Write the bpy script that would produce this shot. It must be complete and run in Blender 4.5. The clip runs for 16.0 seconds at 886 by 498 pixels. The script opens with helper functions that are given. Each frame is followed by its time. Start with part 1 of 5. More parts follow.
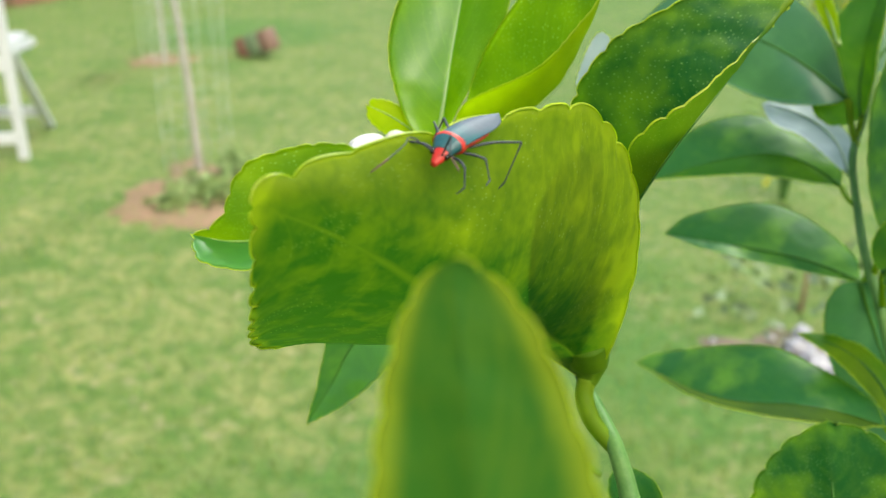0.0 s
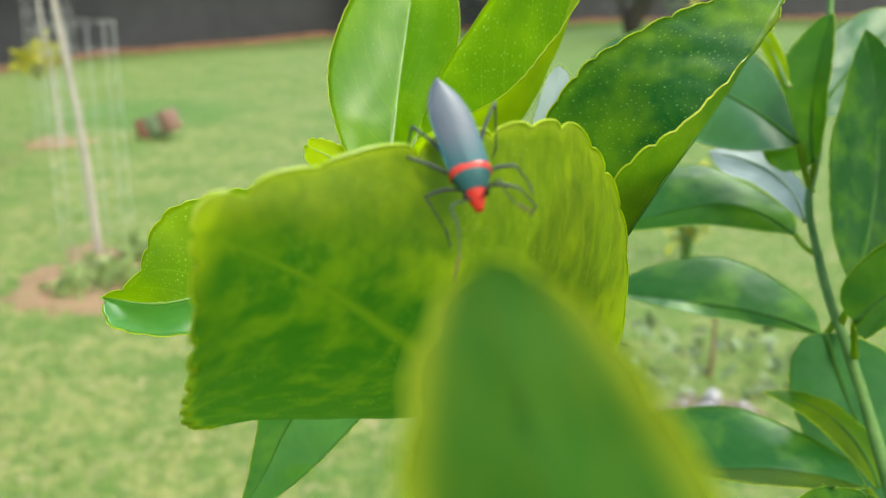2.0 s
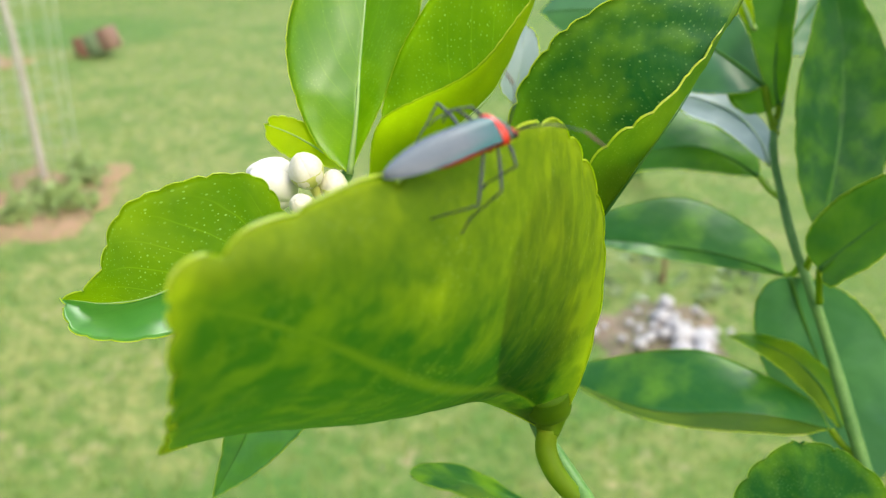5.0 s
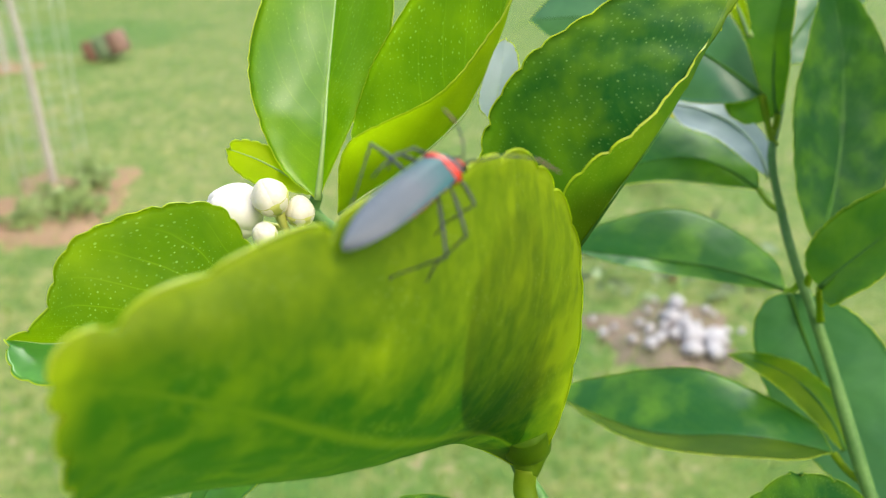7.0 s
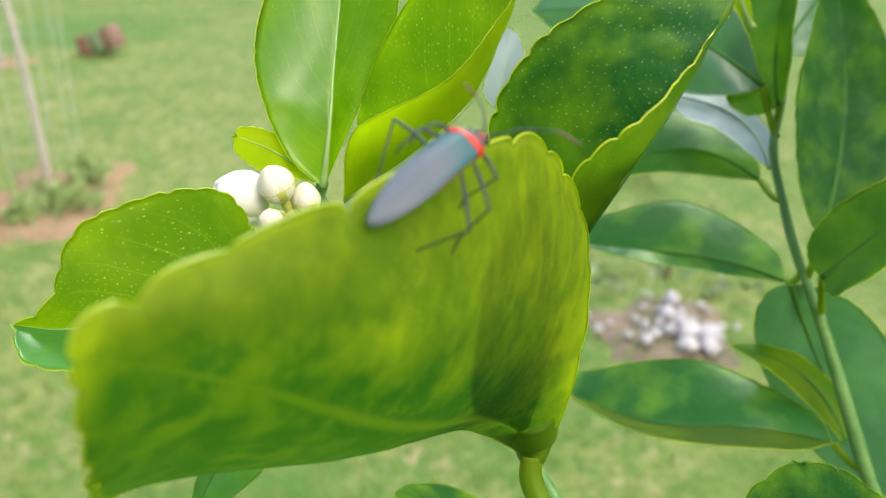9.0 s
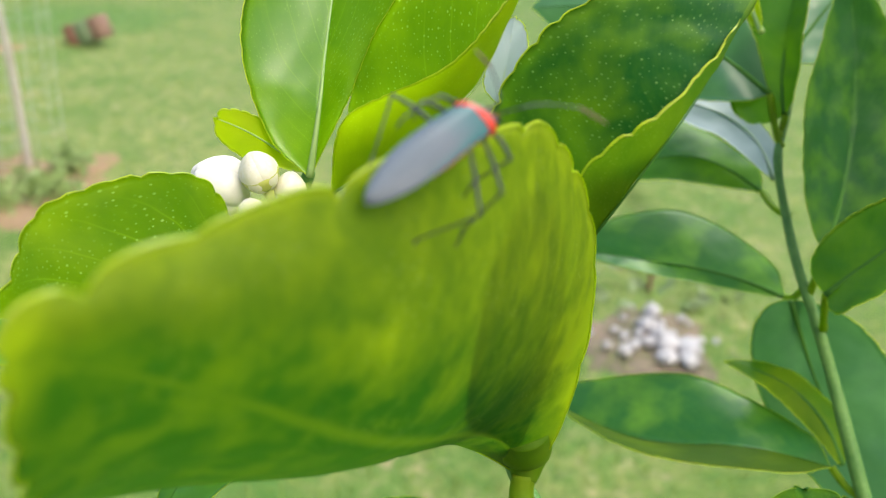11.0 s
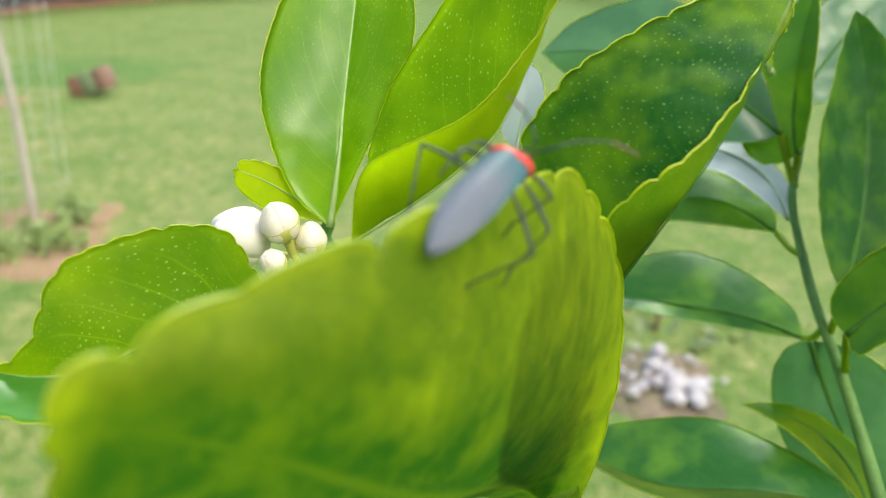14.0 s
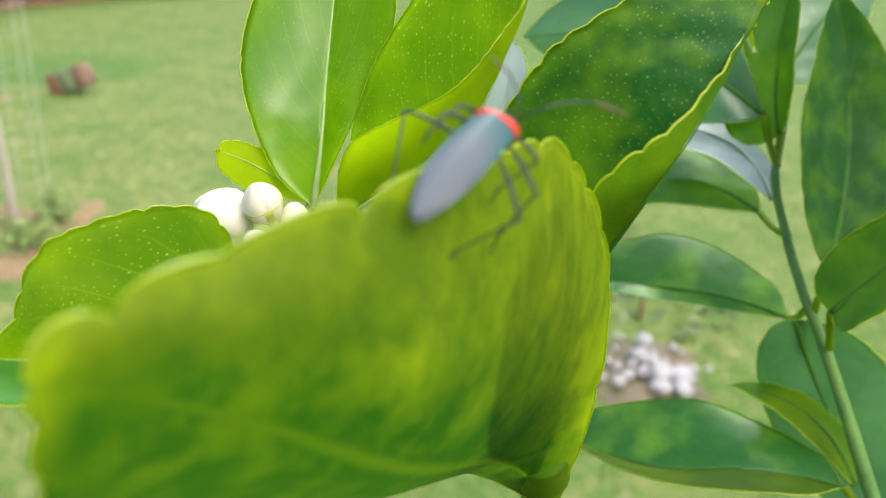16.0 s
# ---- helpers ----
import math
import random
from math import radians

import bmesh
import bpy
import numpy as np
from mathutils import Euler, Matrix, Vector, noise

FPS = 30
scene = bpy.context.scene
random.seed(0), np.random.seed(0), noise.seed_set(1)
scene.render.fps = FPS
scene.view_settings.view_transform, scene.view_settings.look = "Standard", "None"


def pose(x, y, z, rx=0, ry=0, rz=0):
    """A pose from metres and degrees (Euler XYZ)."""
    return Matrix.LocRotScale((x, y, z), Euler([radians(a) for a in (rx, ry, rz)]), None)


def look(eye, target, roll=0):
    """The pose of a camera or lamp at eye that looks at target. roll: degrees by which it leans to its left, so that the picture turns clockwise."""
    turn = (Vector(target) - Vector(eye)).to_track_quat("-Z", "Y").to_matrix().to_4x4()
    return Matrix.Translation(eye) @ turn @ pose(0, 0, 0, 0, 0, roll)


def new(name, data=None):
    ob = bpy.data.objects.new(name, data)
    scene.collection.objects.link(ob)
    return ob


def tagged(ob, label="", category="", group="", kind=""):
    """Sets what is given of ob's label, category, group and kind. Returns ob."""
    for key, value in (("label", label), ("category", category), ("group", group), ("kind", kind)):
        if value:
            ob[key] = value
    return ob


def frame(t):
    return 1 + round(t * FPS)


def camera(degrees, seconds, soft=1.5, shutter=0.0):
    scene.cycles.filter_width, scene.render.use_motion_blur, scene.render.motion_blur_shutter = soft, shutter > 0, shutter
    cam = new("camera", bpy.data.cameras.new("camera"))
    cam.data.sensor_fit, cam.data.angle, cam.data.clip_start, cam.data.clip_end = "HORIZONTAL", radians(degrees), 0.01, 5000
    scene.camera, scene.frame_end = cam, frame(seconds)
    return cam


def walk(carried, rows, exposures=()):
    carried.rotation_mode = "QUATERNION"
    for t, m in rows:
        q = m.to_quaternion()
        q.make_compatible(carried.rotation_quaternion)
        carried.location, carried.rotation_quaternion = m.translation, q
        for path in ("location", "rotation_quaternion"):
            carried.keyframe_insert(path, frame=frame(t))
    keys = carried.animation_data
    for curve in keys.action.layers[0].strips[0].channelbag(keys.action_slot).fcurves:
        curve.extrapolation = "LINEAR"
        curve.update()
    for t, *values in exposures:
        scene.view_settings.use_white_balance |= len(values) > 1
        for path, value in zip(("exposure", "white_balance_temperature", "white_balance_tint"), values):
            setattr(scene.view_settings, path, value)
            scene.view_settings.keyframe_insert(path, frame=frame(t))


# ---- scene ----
# ---------------------------------------------------------------- camera
cam = camera(49.4, 16.0, soft=1.2)
PATH = [
    (0, 0.00085, -0.00108, 1.10059, 68.145, -0.044, 0.319),
    (0.3, -0.00113, 0.00882, 1.09348, 68.743, 0.722, 1.648),
    (0.5, 0.00133, 0.00914, 1.09524, 69.013, 1.875, 3.043),
    (0.8, 0.00209, 0.01349, 1.09365, 69.386, 2.568, 2.769),
    (1, 0.00347, 0.01543, 1.08957, 70.205, 1.532, 1.856),
    (1.2, 0.00760, 0.01934, 1.08387, 71.738, 0.476, 0.519),
    (1.5, 0.00110, 0.01713, 1.08483, 72.484, -1.075, -2.284),
    (2, -0.00661, 0.01863, 1.08933, 72.733, -0.275, -5.420),
    (2.5, -0.01343, 0.02084, 1.09011, 72.284, -1.056, -7.740),
    (3, -0.00944, 0.02195, 1.08819, 72.290, -0.992, -7.788),
    (3.5, -0.01350, 0.02342, 1.09014, 71.246, -1.699, -9.548),
    (6, -0.00434, 0.03168, 1.10013, 66.659, 1.607, -7.927),
    (6.5, -0.00310, 0.03501, 1.09933, 66.885, 1.077, -8.349),
    (7, -0.00140, 0.03420, 1.09903, 67.462, 1.181, -8.212),
    (7.5, -0.00350, 0.03425, 1.09884, 67.093, 0.618, -8.531),
    (8, -0.00178, 0.03493, 1.09719, 67.326, 1.065, -8.219),
    (8.5, -0.00295, 0.03293, 1.09831, 67.214, 1.164, -8.483),
    (11, -0.00340, 0.04285, 1.09347, 67.486, -1.398, -8.626),
    (11.5, -0.00602, 0.04228, 1.09340, 67.138, -1.800, -9.325),
    (12, -0.00453, 0.04201, 1.09424, 67.808, -1.626, -8.987),
    (12.5, -0.00208, 0.04343, 1.09218, 68.211, -1.283, -9.455),
    (13, -0.00707, 0.04679, 1.09268, 68.262, -1.316, -9.633),
    (13.5, -0.00738, 0.04525, 1.09322, 69.320, -0.539, -8.874),
    (14, -0.00576, 0.04437, 1.09363, 70.071, -0.420, -8.777),
    (14.5, -0.00632, 0.04558, 1.09219, 69.886, -0.157, -8.823),
    (15, -0.00558, 0.04628, 1.09197, 69.720, 0.228, -8.912),
    (15.5, -0.00585, 0.04403, 1.09178, 70.027, -0.097, -9.111),
    (16, -0.00590, 0.04430, 1.09145, 69.700, 0.032, -9.951),
]
walk(cam, [(t, pose(x, y, z, rx, ry, rz)) for t, x, y, z, rx, ry, rz in PATH], [(0.0, 1.06, 6500, 0.5), (1.5, 1.07, 6500, 0.0), (2.5, 1.13, 6500, 0.0), (3.6, 1.13, 6500, 0.0), (6.0, 1.12, 6500, 6.0), (8.5, 1.12, 6500, 6.0), (11.0, 1.08, 6500, 5.0), (13.0, 1.09, 6500, 6.0), (16.0, 1.11, 6500, 6.5)])
# close-up lens: a small aperture focused on the leaves
cam.data.dof.use_dof = True
cam.data.dof.focus_distance = 0.134
cam.data.dof.aperture_fstop = 29.0

# ---------------------------------------------------------------- light
world = bpy.data.worlds.new("overcast_sky")
scene.world = world
world.use_nodes = True
wn = world.node_tree.nodes
sky = wn.new("ShaderNodeTexSky")
sky.sky_type = "NISHITA"
sky.sun_disc = False
sky.sun_elevation = radians(47)
sky.sun_rotation = radians(150)
sky.air_density, sky.dust_density, sky.ozone_density = 1.0, 5.0, 1.0
wn["Background"].inputs["Strength"].default_value = 0.15
world.node_tree.links.new(sky.outputs["Color"], wn["Background"].inputs["Color"])
sun = new("sun", bpy.data.lights.new("sun", "SUN"))
sun.data.energy, sun.data.angle, sun.data.color = 1.6, radians(14), (1.0, 0.98, 0.90)
sun.matrix_world = look((0, 0, 0), (-0.24, -0.64, -0.73))


# ---------------------------------------------------------------- materials
def mat(name):
    m = bpy.data.materials.new(name)
    m.use_nodes = True
    nt = m.node_tree
    b = nt.nodes["Principled BSDF"]
    return m, nt, b


def node(nt, kind, **values):
    n = nt.nodes.new(kind)
    for k, v in values.items():
        if k in n.inputs:
            n.inputs[k].default_value = v
    return n


def maths(nt, op, a, b=0.0, c=0.0):
    n = nt.nodes.new("ShaderNodeMath")
    n.operation = op
    for i, v in enumerate((a, b, c)):
        if isinstance(v, (int, float)):
            n.inputs[i].default_value = v
        else:
            nt.links.new(v, n.inputs[i])
    return n.outputs[0]


def mixed(nt, fac, a, b):
    n = nt.nodes.new("ShaderNodeMix")
    n.data_type = "RGBA"
    for sock, v in ((n.inputs[0], fac), (n.inputs[6], a), (n.inputs[7], b)):
        if isinstance(v, (int, float)):
            sock.default_value = v
        elif isinstance(v, tuple):
            sock.default_value = (*v, 1)
        else:
            nt.links.new(v, sock)
    return n.outputs[2]


def ramp(nt, fac, lo, hi):
    n = nt.nodes.new("ShaderNodeMapRange")
    n.inputs[1].default_value, n.inputs[2].default_value = lo, hi
    nt.links.new(fac, n.inputs[0])
    return n.outputs[0]


def noise_of(nt, vec, scale, detail=2.0, rough=0.5):
    n = node(nt, "ShaderNodeTexNoise", Scale=scale, Detail=detail, Roughness=rough)
    if vec is not None:
        nt.links.new(vec, n.inputs["Vector"])
    return n.outputs[0]


def leaf_material(name, deep, pale, glow, through_it, rough, mottle=(0.45, 0.68), dots=0.5, veins=0.35, bump=0.12, coat=0.0, streaks=0.12, margin=(0.8, 1.0, 0.35), spec=0.5, size=75.0, lowest=1.0, glands=1250.0, span=(0.028, 0.048)):
    """Leaf blade: mottled green, lighter veins, pale oil glands, light shining through."""
    m, nt, b = mat(name)
    tc = nt.nodes.new("ShaderNodeTexCoord")
    sep = nt.nodes.new("ShaderNodeSeparateXYZ")
    nt.links.new(tc.outputs["UV"], sep.inputs[0])
    obj = tc.outputs["Object"]
    across = maths(nt, "ABSOLUTE", maths(nt, "MULTIPLY_ADD", sep.outputs[0], 2.0, -1.0))
    wob = maths(nt, "MULTIPLY", noise_of(nt, obj, 90.0, 2.0), 0.5)
    q = maths(nt, "ADD", maths(nt, "MULTIPLY_ADD", sep.outputs[1], 9.0, wob), maths(nt, "MULTIPLY", across, -2.6))
    f = maths(nt, "ABSOLUTE", maths(nt, "SUBTRACT", maths(nt, "FRACT", q), 0.5))
    side = maths(nt, "MULTIPLY", ramp(nt, f, 0.040, 0.008), ramp(nt, across, 0.9, 0.45))
    rib = ramp(nt, across, 0.030, 0.012)
    vein = maths(nt, "MAXIMUM", maths(nt, "MULTIPLY", side, 0.6), rib)
    flat_at = node(nt, "ShaderNodeVectorMath")
    flat_at.operation = "MULTIPLY"
    flat_at.inputs[1].default_value = (*span, 1.0)
    nt.links.new(tc.outputs["UV"], flat_at.inputs[0])
    big = ramp(nt, noise_of(nt, obj, size, 3.0, 0.5), *mottle)
    fine = noise_of(nt, obj, 420.0, 4.0, 0.65)
    along = nt.nodes.new("ShaderNodeCombineXYZ")
    nt.links.new(maths(nt, "MULTIPLY", q, 3.0), along.inputs[0])
    nt.links.new(maths(nt, "MULTIPLY", across, 2.2), along.inputs[1])
    nt.links.new(maths(nt, "MULTIPLY", maths(nt, "SIGN", maths(nt, "SUBTRACT", sep.outputs[0], 0.5)), 4.0), along.inputs[2])
    streak = ramp(nt, noise_of(nt, along.outputs[0], 1.0, 3.0, 0.6), 0.38, 0.66)
    edge = maths(nt, "MULTIPLY", ramp(nt, across, *margin[:2]), margin[2])
    mott = maths(nt, "MULTIPLY_ADD", streak, streaks, maths(nt, "MULTIPLY", big, 1.0 - streaks))
    mott = maths(nt, "MULTIPLY_ADD", fine, 0.4, maths(nt, "SUBTRACT", mott, 0.2))
    patch = maths(nt, "MINIMUM", maths(nt, "MAXIMUM", maths(nt, "ADD", mott, edge), 0.0), 1.0)
    vor = node(nt, "ShaderNodeTexVoronoi", Scale=glands, Randomness=1.0)
    vor.voronoi_dimensions = "2D"
    nt.links.new(flat_at.outputs[0], vor.inputs["Vector"])
    some = ramp(nt, noise_of(nt, obj, 160.0, 2.0), 0.30, 0.60)
    lot = nt.nodes.new("ShaderNodeSeparateColor")
    nt.links.new(vor.outputs["Color"], lot.inputs[0])
    reach = maths(nt, "MULTIPLY_ADD", lot.outputs[0], 0.15, 0.09)
    gland = maths(nt, "MULTIPLY", maths(nt, "MULTIPLY", ramp(nt, maths(nt, "DIVIDE", vor.outputs["Distance"], reach), 1.0, 0.4), dots), maths(nt, "MULTIPLY", some, lot.outputs[1]))
    col = mixed(nt, patch, deep, pale)
    col = mixed(nt, maths(nt, "MULTIPLY", vein, veins), col, tuple(min(1, c * 1.5 + 0.01) for c in pale))
    col = mixed(nt, gland, col, tuple(min(1, c * 1.5 + 0.10) for c in pale))
    nt.links.new(col, b.inputs["Base Color"])
    b.inputs["Roughness"].default_value = rough
    b.inputs["Specular IOR Level"].default_value = spec
    b.inputs["Coat Weight"].default_value = coat
    b.inputs["Coat Roughness"].default_value = 0.18
    h = maths(nt, "ADD", maths(nt, "MULTIPLY", vein, 0.5), maths(nt, "MULTIPLY_ADD", fine, 0.25, maths(nt, "MULTIPLY", gland, 0.35)))
    bp = node(nt, "ShaderNodeBump", Strength=bump, Distance=0.0003)
    nt.links.new(h, bp.inputs["Height"])
    nt.links.new(bp.outputs[0], b.inputs["Normal"])
    tr = nt.nodes.new("ShaderNodeBsdfTranslucent")
    tcol = mixed(nt, patch, tuple(c * lowest for c in glow), tuple(min(1, c * 1.25) for c in glow))
    tcol = mixed(nt, maths(nt, "MULTIPLY", gland, 0.6), tcol, tuple(min(1, c * 1.6 + 0.05) for c in glow))
    nt.links.new(tcol, tr.inputs["Color"])
    mx = nt.nodes.new("ShaderNodeMixShader")
    mx.inputs[0].default_value = through_it
    nt.links.new(b.outputs[0], mx.inputs[1])
    nt.links.new(tr.outputs[0], mx.inputs[2])
    nt.links.new(mx.outputs[0], nt.nodes["Material Output"].inputs["Surface"])
    return m


def curled_material():
    """The large chlorotic leaf: deep green round the midrib, yellow blotches, slanting streaks towards the pale margin;
    light on its upper side is painted in.
    """
    m, nt, b = mat("curled_leaf")
    tc = nt.nodes.new("ShaderNodeTexCoord")
    sep = nt.nodes.new("ShaderNodeSeparateXYZ")
    nt.links.new(tc.outputs["UV"], sep.inputs[0])
    u, v, obj = sep.outputs[0], sep.outputs[1], tc.outputs["Object"]
    wob = maths(nt, "SUBTRACT", noise_of(nt, obj, 70.0, 2.0), 0.5)
    # paler towards the upper margin: mostly light through the blade painted in, partly younger tissue
    lit_u = maths(nt, "MULTIPLY_ADD", ramp(nt, v, 0.34, 0.08), -0.15, u)
    lit_u = maths(nt, "MULTIPLY_ADD", maths(nt, "MULTIPLY", ramp(nt, v, 0.78, 0.55), ramp(nt, u, 0.60, 0.72)), 0.12, lit_u)
    top_lit = ramp(nt, maths(nt, "MULTIPLY_ADD", wob, 0.35, lit_u), 0.60, 0.98)
    blotch = ramp(nt, noise_of(nt, obj, 95.0, 2.0, 0.5), 0.50, 0.66)
    # streaks follow the side veins, which slant from the midrib to the margin
    lane = nt.nodes.new("ShaderNodeCombineXYZ")
    slant = maths(nt, "MULTIPLY_ADD", u, -0.22, maths(nt, "MULTIPLY_ADD", wob, 0.035, v))
    nt.links.new(maths(nt, "MULTIPLY", slant, 34.0), lane.inputs[0])
    nt.links.new(maths(nt, "MULTIPLY", u, 8.0), lane.inputs[1])
    fleck = ramp(nt, noise_of(nt, lane.outputs[0], 1.0, 3.0, 0.55), 0.50, 0.68)
    base_half = maths(nt, "MULTIPLY_ADD", maths(nt, "MULTIPLY", ramp(nt, v, 0.72, 0.50), ramp(nt, v, 0.10, 0.38)), 0.85, 0.12)
    fleck = maths(nt, "MULTIPLY", fleck, maths(nt, "MULTIPLY", base_half, ramp(nt, u, 0.56, 0.78)))
    fine = noise_of(nt, obj, 520.0, 4.0, 0.65)
    # side veins, a little lighter
    q = maths(nt, "MULTIPLY_ADD", slant, 11.0, maths(nt, "MULTIPLY", wob, 0.25))
    f = maths(nt, "ABSOLUTE", maths(nt, "SUBTRACT", maths(nt, "FRACT", q), 0.5))
    across = maths(nt, "ABSOLUTE", maths(nt, "MULTIPLY_ADD", u, 2.0, -1.0))
    side = maths(nt, "MULTIPLY", ramp(nt, f, 0.05, 0.005), ramp(nt, across, 0.9, 0.3))
    rib = ramp(nt, across, 0.050, 0.008)
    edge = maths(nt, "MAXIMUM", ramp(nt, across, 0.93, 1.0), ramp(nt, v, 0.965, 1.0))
    tone = maths(nt, "MULTIPLY_ADD", top_lit, 0.61, maths(nt, "MULTIPLY", edge, 0.5))
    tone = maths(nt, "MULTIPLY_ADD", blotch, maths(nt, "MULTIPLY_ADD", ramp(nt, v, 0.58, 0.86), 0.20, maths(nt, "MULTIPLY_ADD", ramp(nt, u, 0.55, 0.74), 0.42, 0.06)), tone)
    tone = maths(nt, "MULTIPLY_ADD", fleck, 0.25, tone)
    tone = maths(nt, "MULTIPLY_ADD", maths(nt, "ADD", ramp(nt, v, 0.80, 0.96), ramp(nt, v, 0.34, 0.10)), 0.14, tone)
    small = ramp(nt, noise_of(nt, obj, 260.0, 2.0, 0.5), 0.36, 0.64)
    tone = maths(nt, "MULTIPLY_ADD", maths(nt, "SUBTRACT", small, 0.5), 0.15, tone)
    tone = maths(nt, "MULTIPLY_ADD", side, 0.05, tone)
    tone = maths(nt, "MULTIPLY_ADD", maths(nt, "SUBTRACT", fine, 0.5), 0.32, tone)
    tone = maths(nt, "MAXIMUM", tone, maths(nt, "MULTIPLY", rib, 0.24))
    tone = maths(nt, "MINIMUM", maths(nt, "MAXIMUM", tone, 0.0), 1.0)
    scaled = node(nt, "ShaderNodeVectorMath")
    scaled.operation = "MULTIPLY"
    scaled.inputs[1].default_value = (0.075, 0.085, 1.0)
    nt.links.new(tc.outputs["UV"], scaled.inputs[0])
    vor = node(nt, "ShaderNodeTexVoronoi", Scale=640.0, Randomness=1.0)
    vor.voronoi_dimensions = "2D"
    nt.links.new(scaled.outputs[0], vor.inputs["Vector"])
    some = ramp(nt, noise_of(nt, obj, 150.0, 2.0), 0.50, 0.62)
    gland = maths(nt, "MULTIPLY", maths(nt, "MULTIPLY", ramp(nt, vor.outputs["Distance"], 0.15, 0.07), 0.55), some)
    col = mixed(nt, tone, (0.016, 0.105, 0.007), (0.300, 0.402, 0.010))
    col = mixed(nt, maths(nt, "MULTIPLY", rib, 0.24), col, (0.17, 0.25, 0.015))
    col = mixed(nt, gland, col, (0.38, 0.50, 0.12))
    nt.links.new(col, b.inputs["Base Color"])
    b.inputs["Roughness"].default_value = 0.48
    b.inputs["Specular IOR Level"].default_value = 0.18
    h = maths(nt, "ADD", maths(nt, "MULTIPLY", side, 0.18), maths(nt, "MULTIPLY_ADD", fine, 0.25, maths(nt, "MULTIPLY", gland, 0.4)))
    bp = node(nt, "ShaderNodeBump", Strength=0.14, Distance=0.0003)
    nt.links.new(h, bp.inputs["Height"])
    nt.links.new(bp.outputs[0], b.inputs["Normal"])
    tr = nt.nodes.new("ShaderNodeBsdfTranslucent")
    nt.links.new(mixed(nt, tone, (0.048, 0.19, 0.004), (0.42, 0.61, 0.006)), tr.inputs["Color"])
    mx = nt.nodes.new("ShaderNodeMixShader")
    mx.inputs[0].default_value = 0.44
    nt.links.new(b.outputs[0], mx.inputs[1])
    nt.links.new(tr.outputs[0], mx.inputs[2])
    nt.links.new(mx.outputs[0], nt.nodes["Material Output"].inputs["Surface"])
    return m


def plain(name, a, b_, rough=0.5, scale=30.0, metal=0.0, bump=0.0, dist=0.001, lo=0.35, hi=0.65, spec=0.5, size=75.0):
    """Two tones broken up by noise at two scales, with a little relief."""
    m, nt, b = mat(name)
    tc = nt.nodes.new("ShaderNodeTexCoord")
    obj = tc.outputs["Object"]
    n1, n2 = noise_of(nt, obj, scale, 4.0, 0.6), noise_of(nt, obj, scale * 6, 3.0, 0.6)
    fac = ramp(nt, maths(nt, "MULTIPLY_ADD", n2, 0.35, maths(nt, "MULTIPLY", n1, 0.65)), lo, hi)
    nt.links.new(mixed(nt, fac, a, b_), b.inputs["Base Color"])
    b.inputs["Roughness"].default_value = rough
    b.inputs["Metallic"].default_value = metal
    b.inputs["Specular IOR Level"].default_value = spec
    if bump:
        bp = node(nt, "ShaderNodeBump", Strength=bump, Distance=dist)
        nt.links.new(n2, bp.inputs["Height"])
        nt.links.new(bp.outputs[0], b.inputs["Normal"])
    return m


fresh = leaf_material("fresh_leaf", (0.21, 0.33, 0.003), (0.35, 0.43, 0.004), (0.50, 0.72, 0.003), 0.45, 0.45, dots=0.3, veins=0.2, bump=0.05, spec=0.15)
gloss = leaf_material("glossy_young_leaf", (0.070, 0.220, 0.003), (0.18, 0.34, 0.005), (0.31, 0.58, 0.003), 0.34, 0.30, dots=0.5, veins=0.6, bump=0.03, spec=0.6)
# leaf half turned to the sky: the sheen is painted into its green
waxy = leaf_material("sheen_leaf_face", (0.045, 0.19, 0.022), (0.10, 0.29, 0.04), (0.20, 0.50, 0.02), 0.28, 0.32, dots=0.0, veins=0.1, bump=0.03, spec=0.6)
young = leaf_material("young_leaf", (0.065, 0.205, 0.002), (0.18, 0.345, 0.003), (0.31, 0.56, 0.003), 0.42, 0.45, dots=0.9, veins=0.6, bump=0.08, spec=0.08)
clear = leaf_material("dotted_young_leaf", (0.060, 0.185, 0.002), (0.185, 0.325, 0.003), (0.35, 0.54, 0.003), 0.42, 0.45, dots=1.0, veins=0.8, bump=0.08, spec=0.08, glands=1000.0)
old = leaf_material("mature_leaf", (0.006, 0.070, 0.010), (0.110, 0.230, 0.005), (0.07, 0.23, 0.006), 0.26, 0.6, mottle=(0.47, 0.64), dots=0.6, veins=0.04, bump=0.06, spec=0.08)
dark = leaf_material("dark_leaf", (0.018, 0.122, 0.028), (0.150, 0.320, 0.030), (0.12, 0.36, 0.030), 0.38, 0.42, mottle=(0.48, 0.68), dots=0.1, veins=0.04, bump=0.03, spec=0.36)
deep_leaf = leaf_material("deep_green_leaf", (0.010, 0.072, 0.016), (0.075, 0.185, 0.012), (0.07, 0.22, 0.010), 0.22, 0.5, mottle=(0.46, 0.66), dots=0.1, veins=0.05, bump=0.05, spec=0.2, size=110.0)
# green leaf with the bluish sheen of the sky mixed into its colour
sheen = leaf_material("sky_sheen_leaf", (0.055, 0.175, 0.080), (0.115, 0.27, 0.12), (0.10, 0.30, 0.06), 0.30, 0.34, dots=0.0, veins=0.04, bump=0.04, spec=0.8)
middle = leaf_material("half_grown_leaf", (0.022, 0.115, 0.008), (0.11, 0.24, 0.008), (0.15, 0.38, 0.01), 0.34, 0.42, dots=0.2, veins=0.08, bump=0.05, spec=0.25)
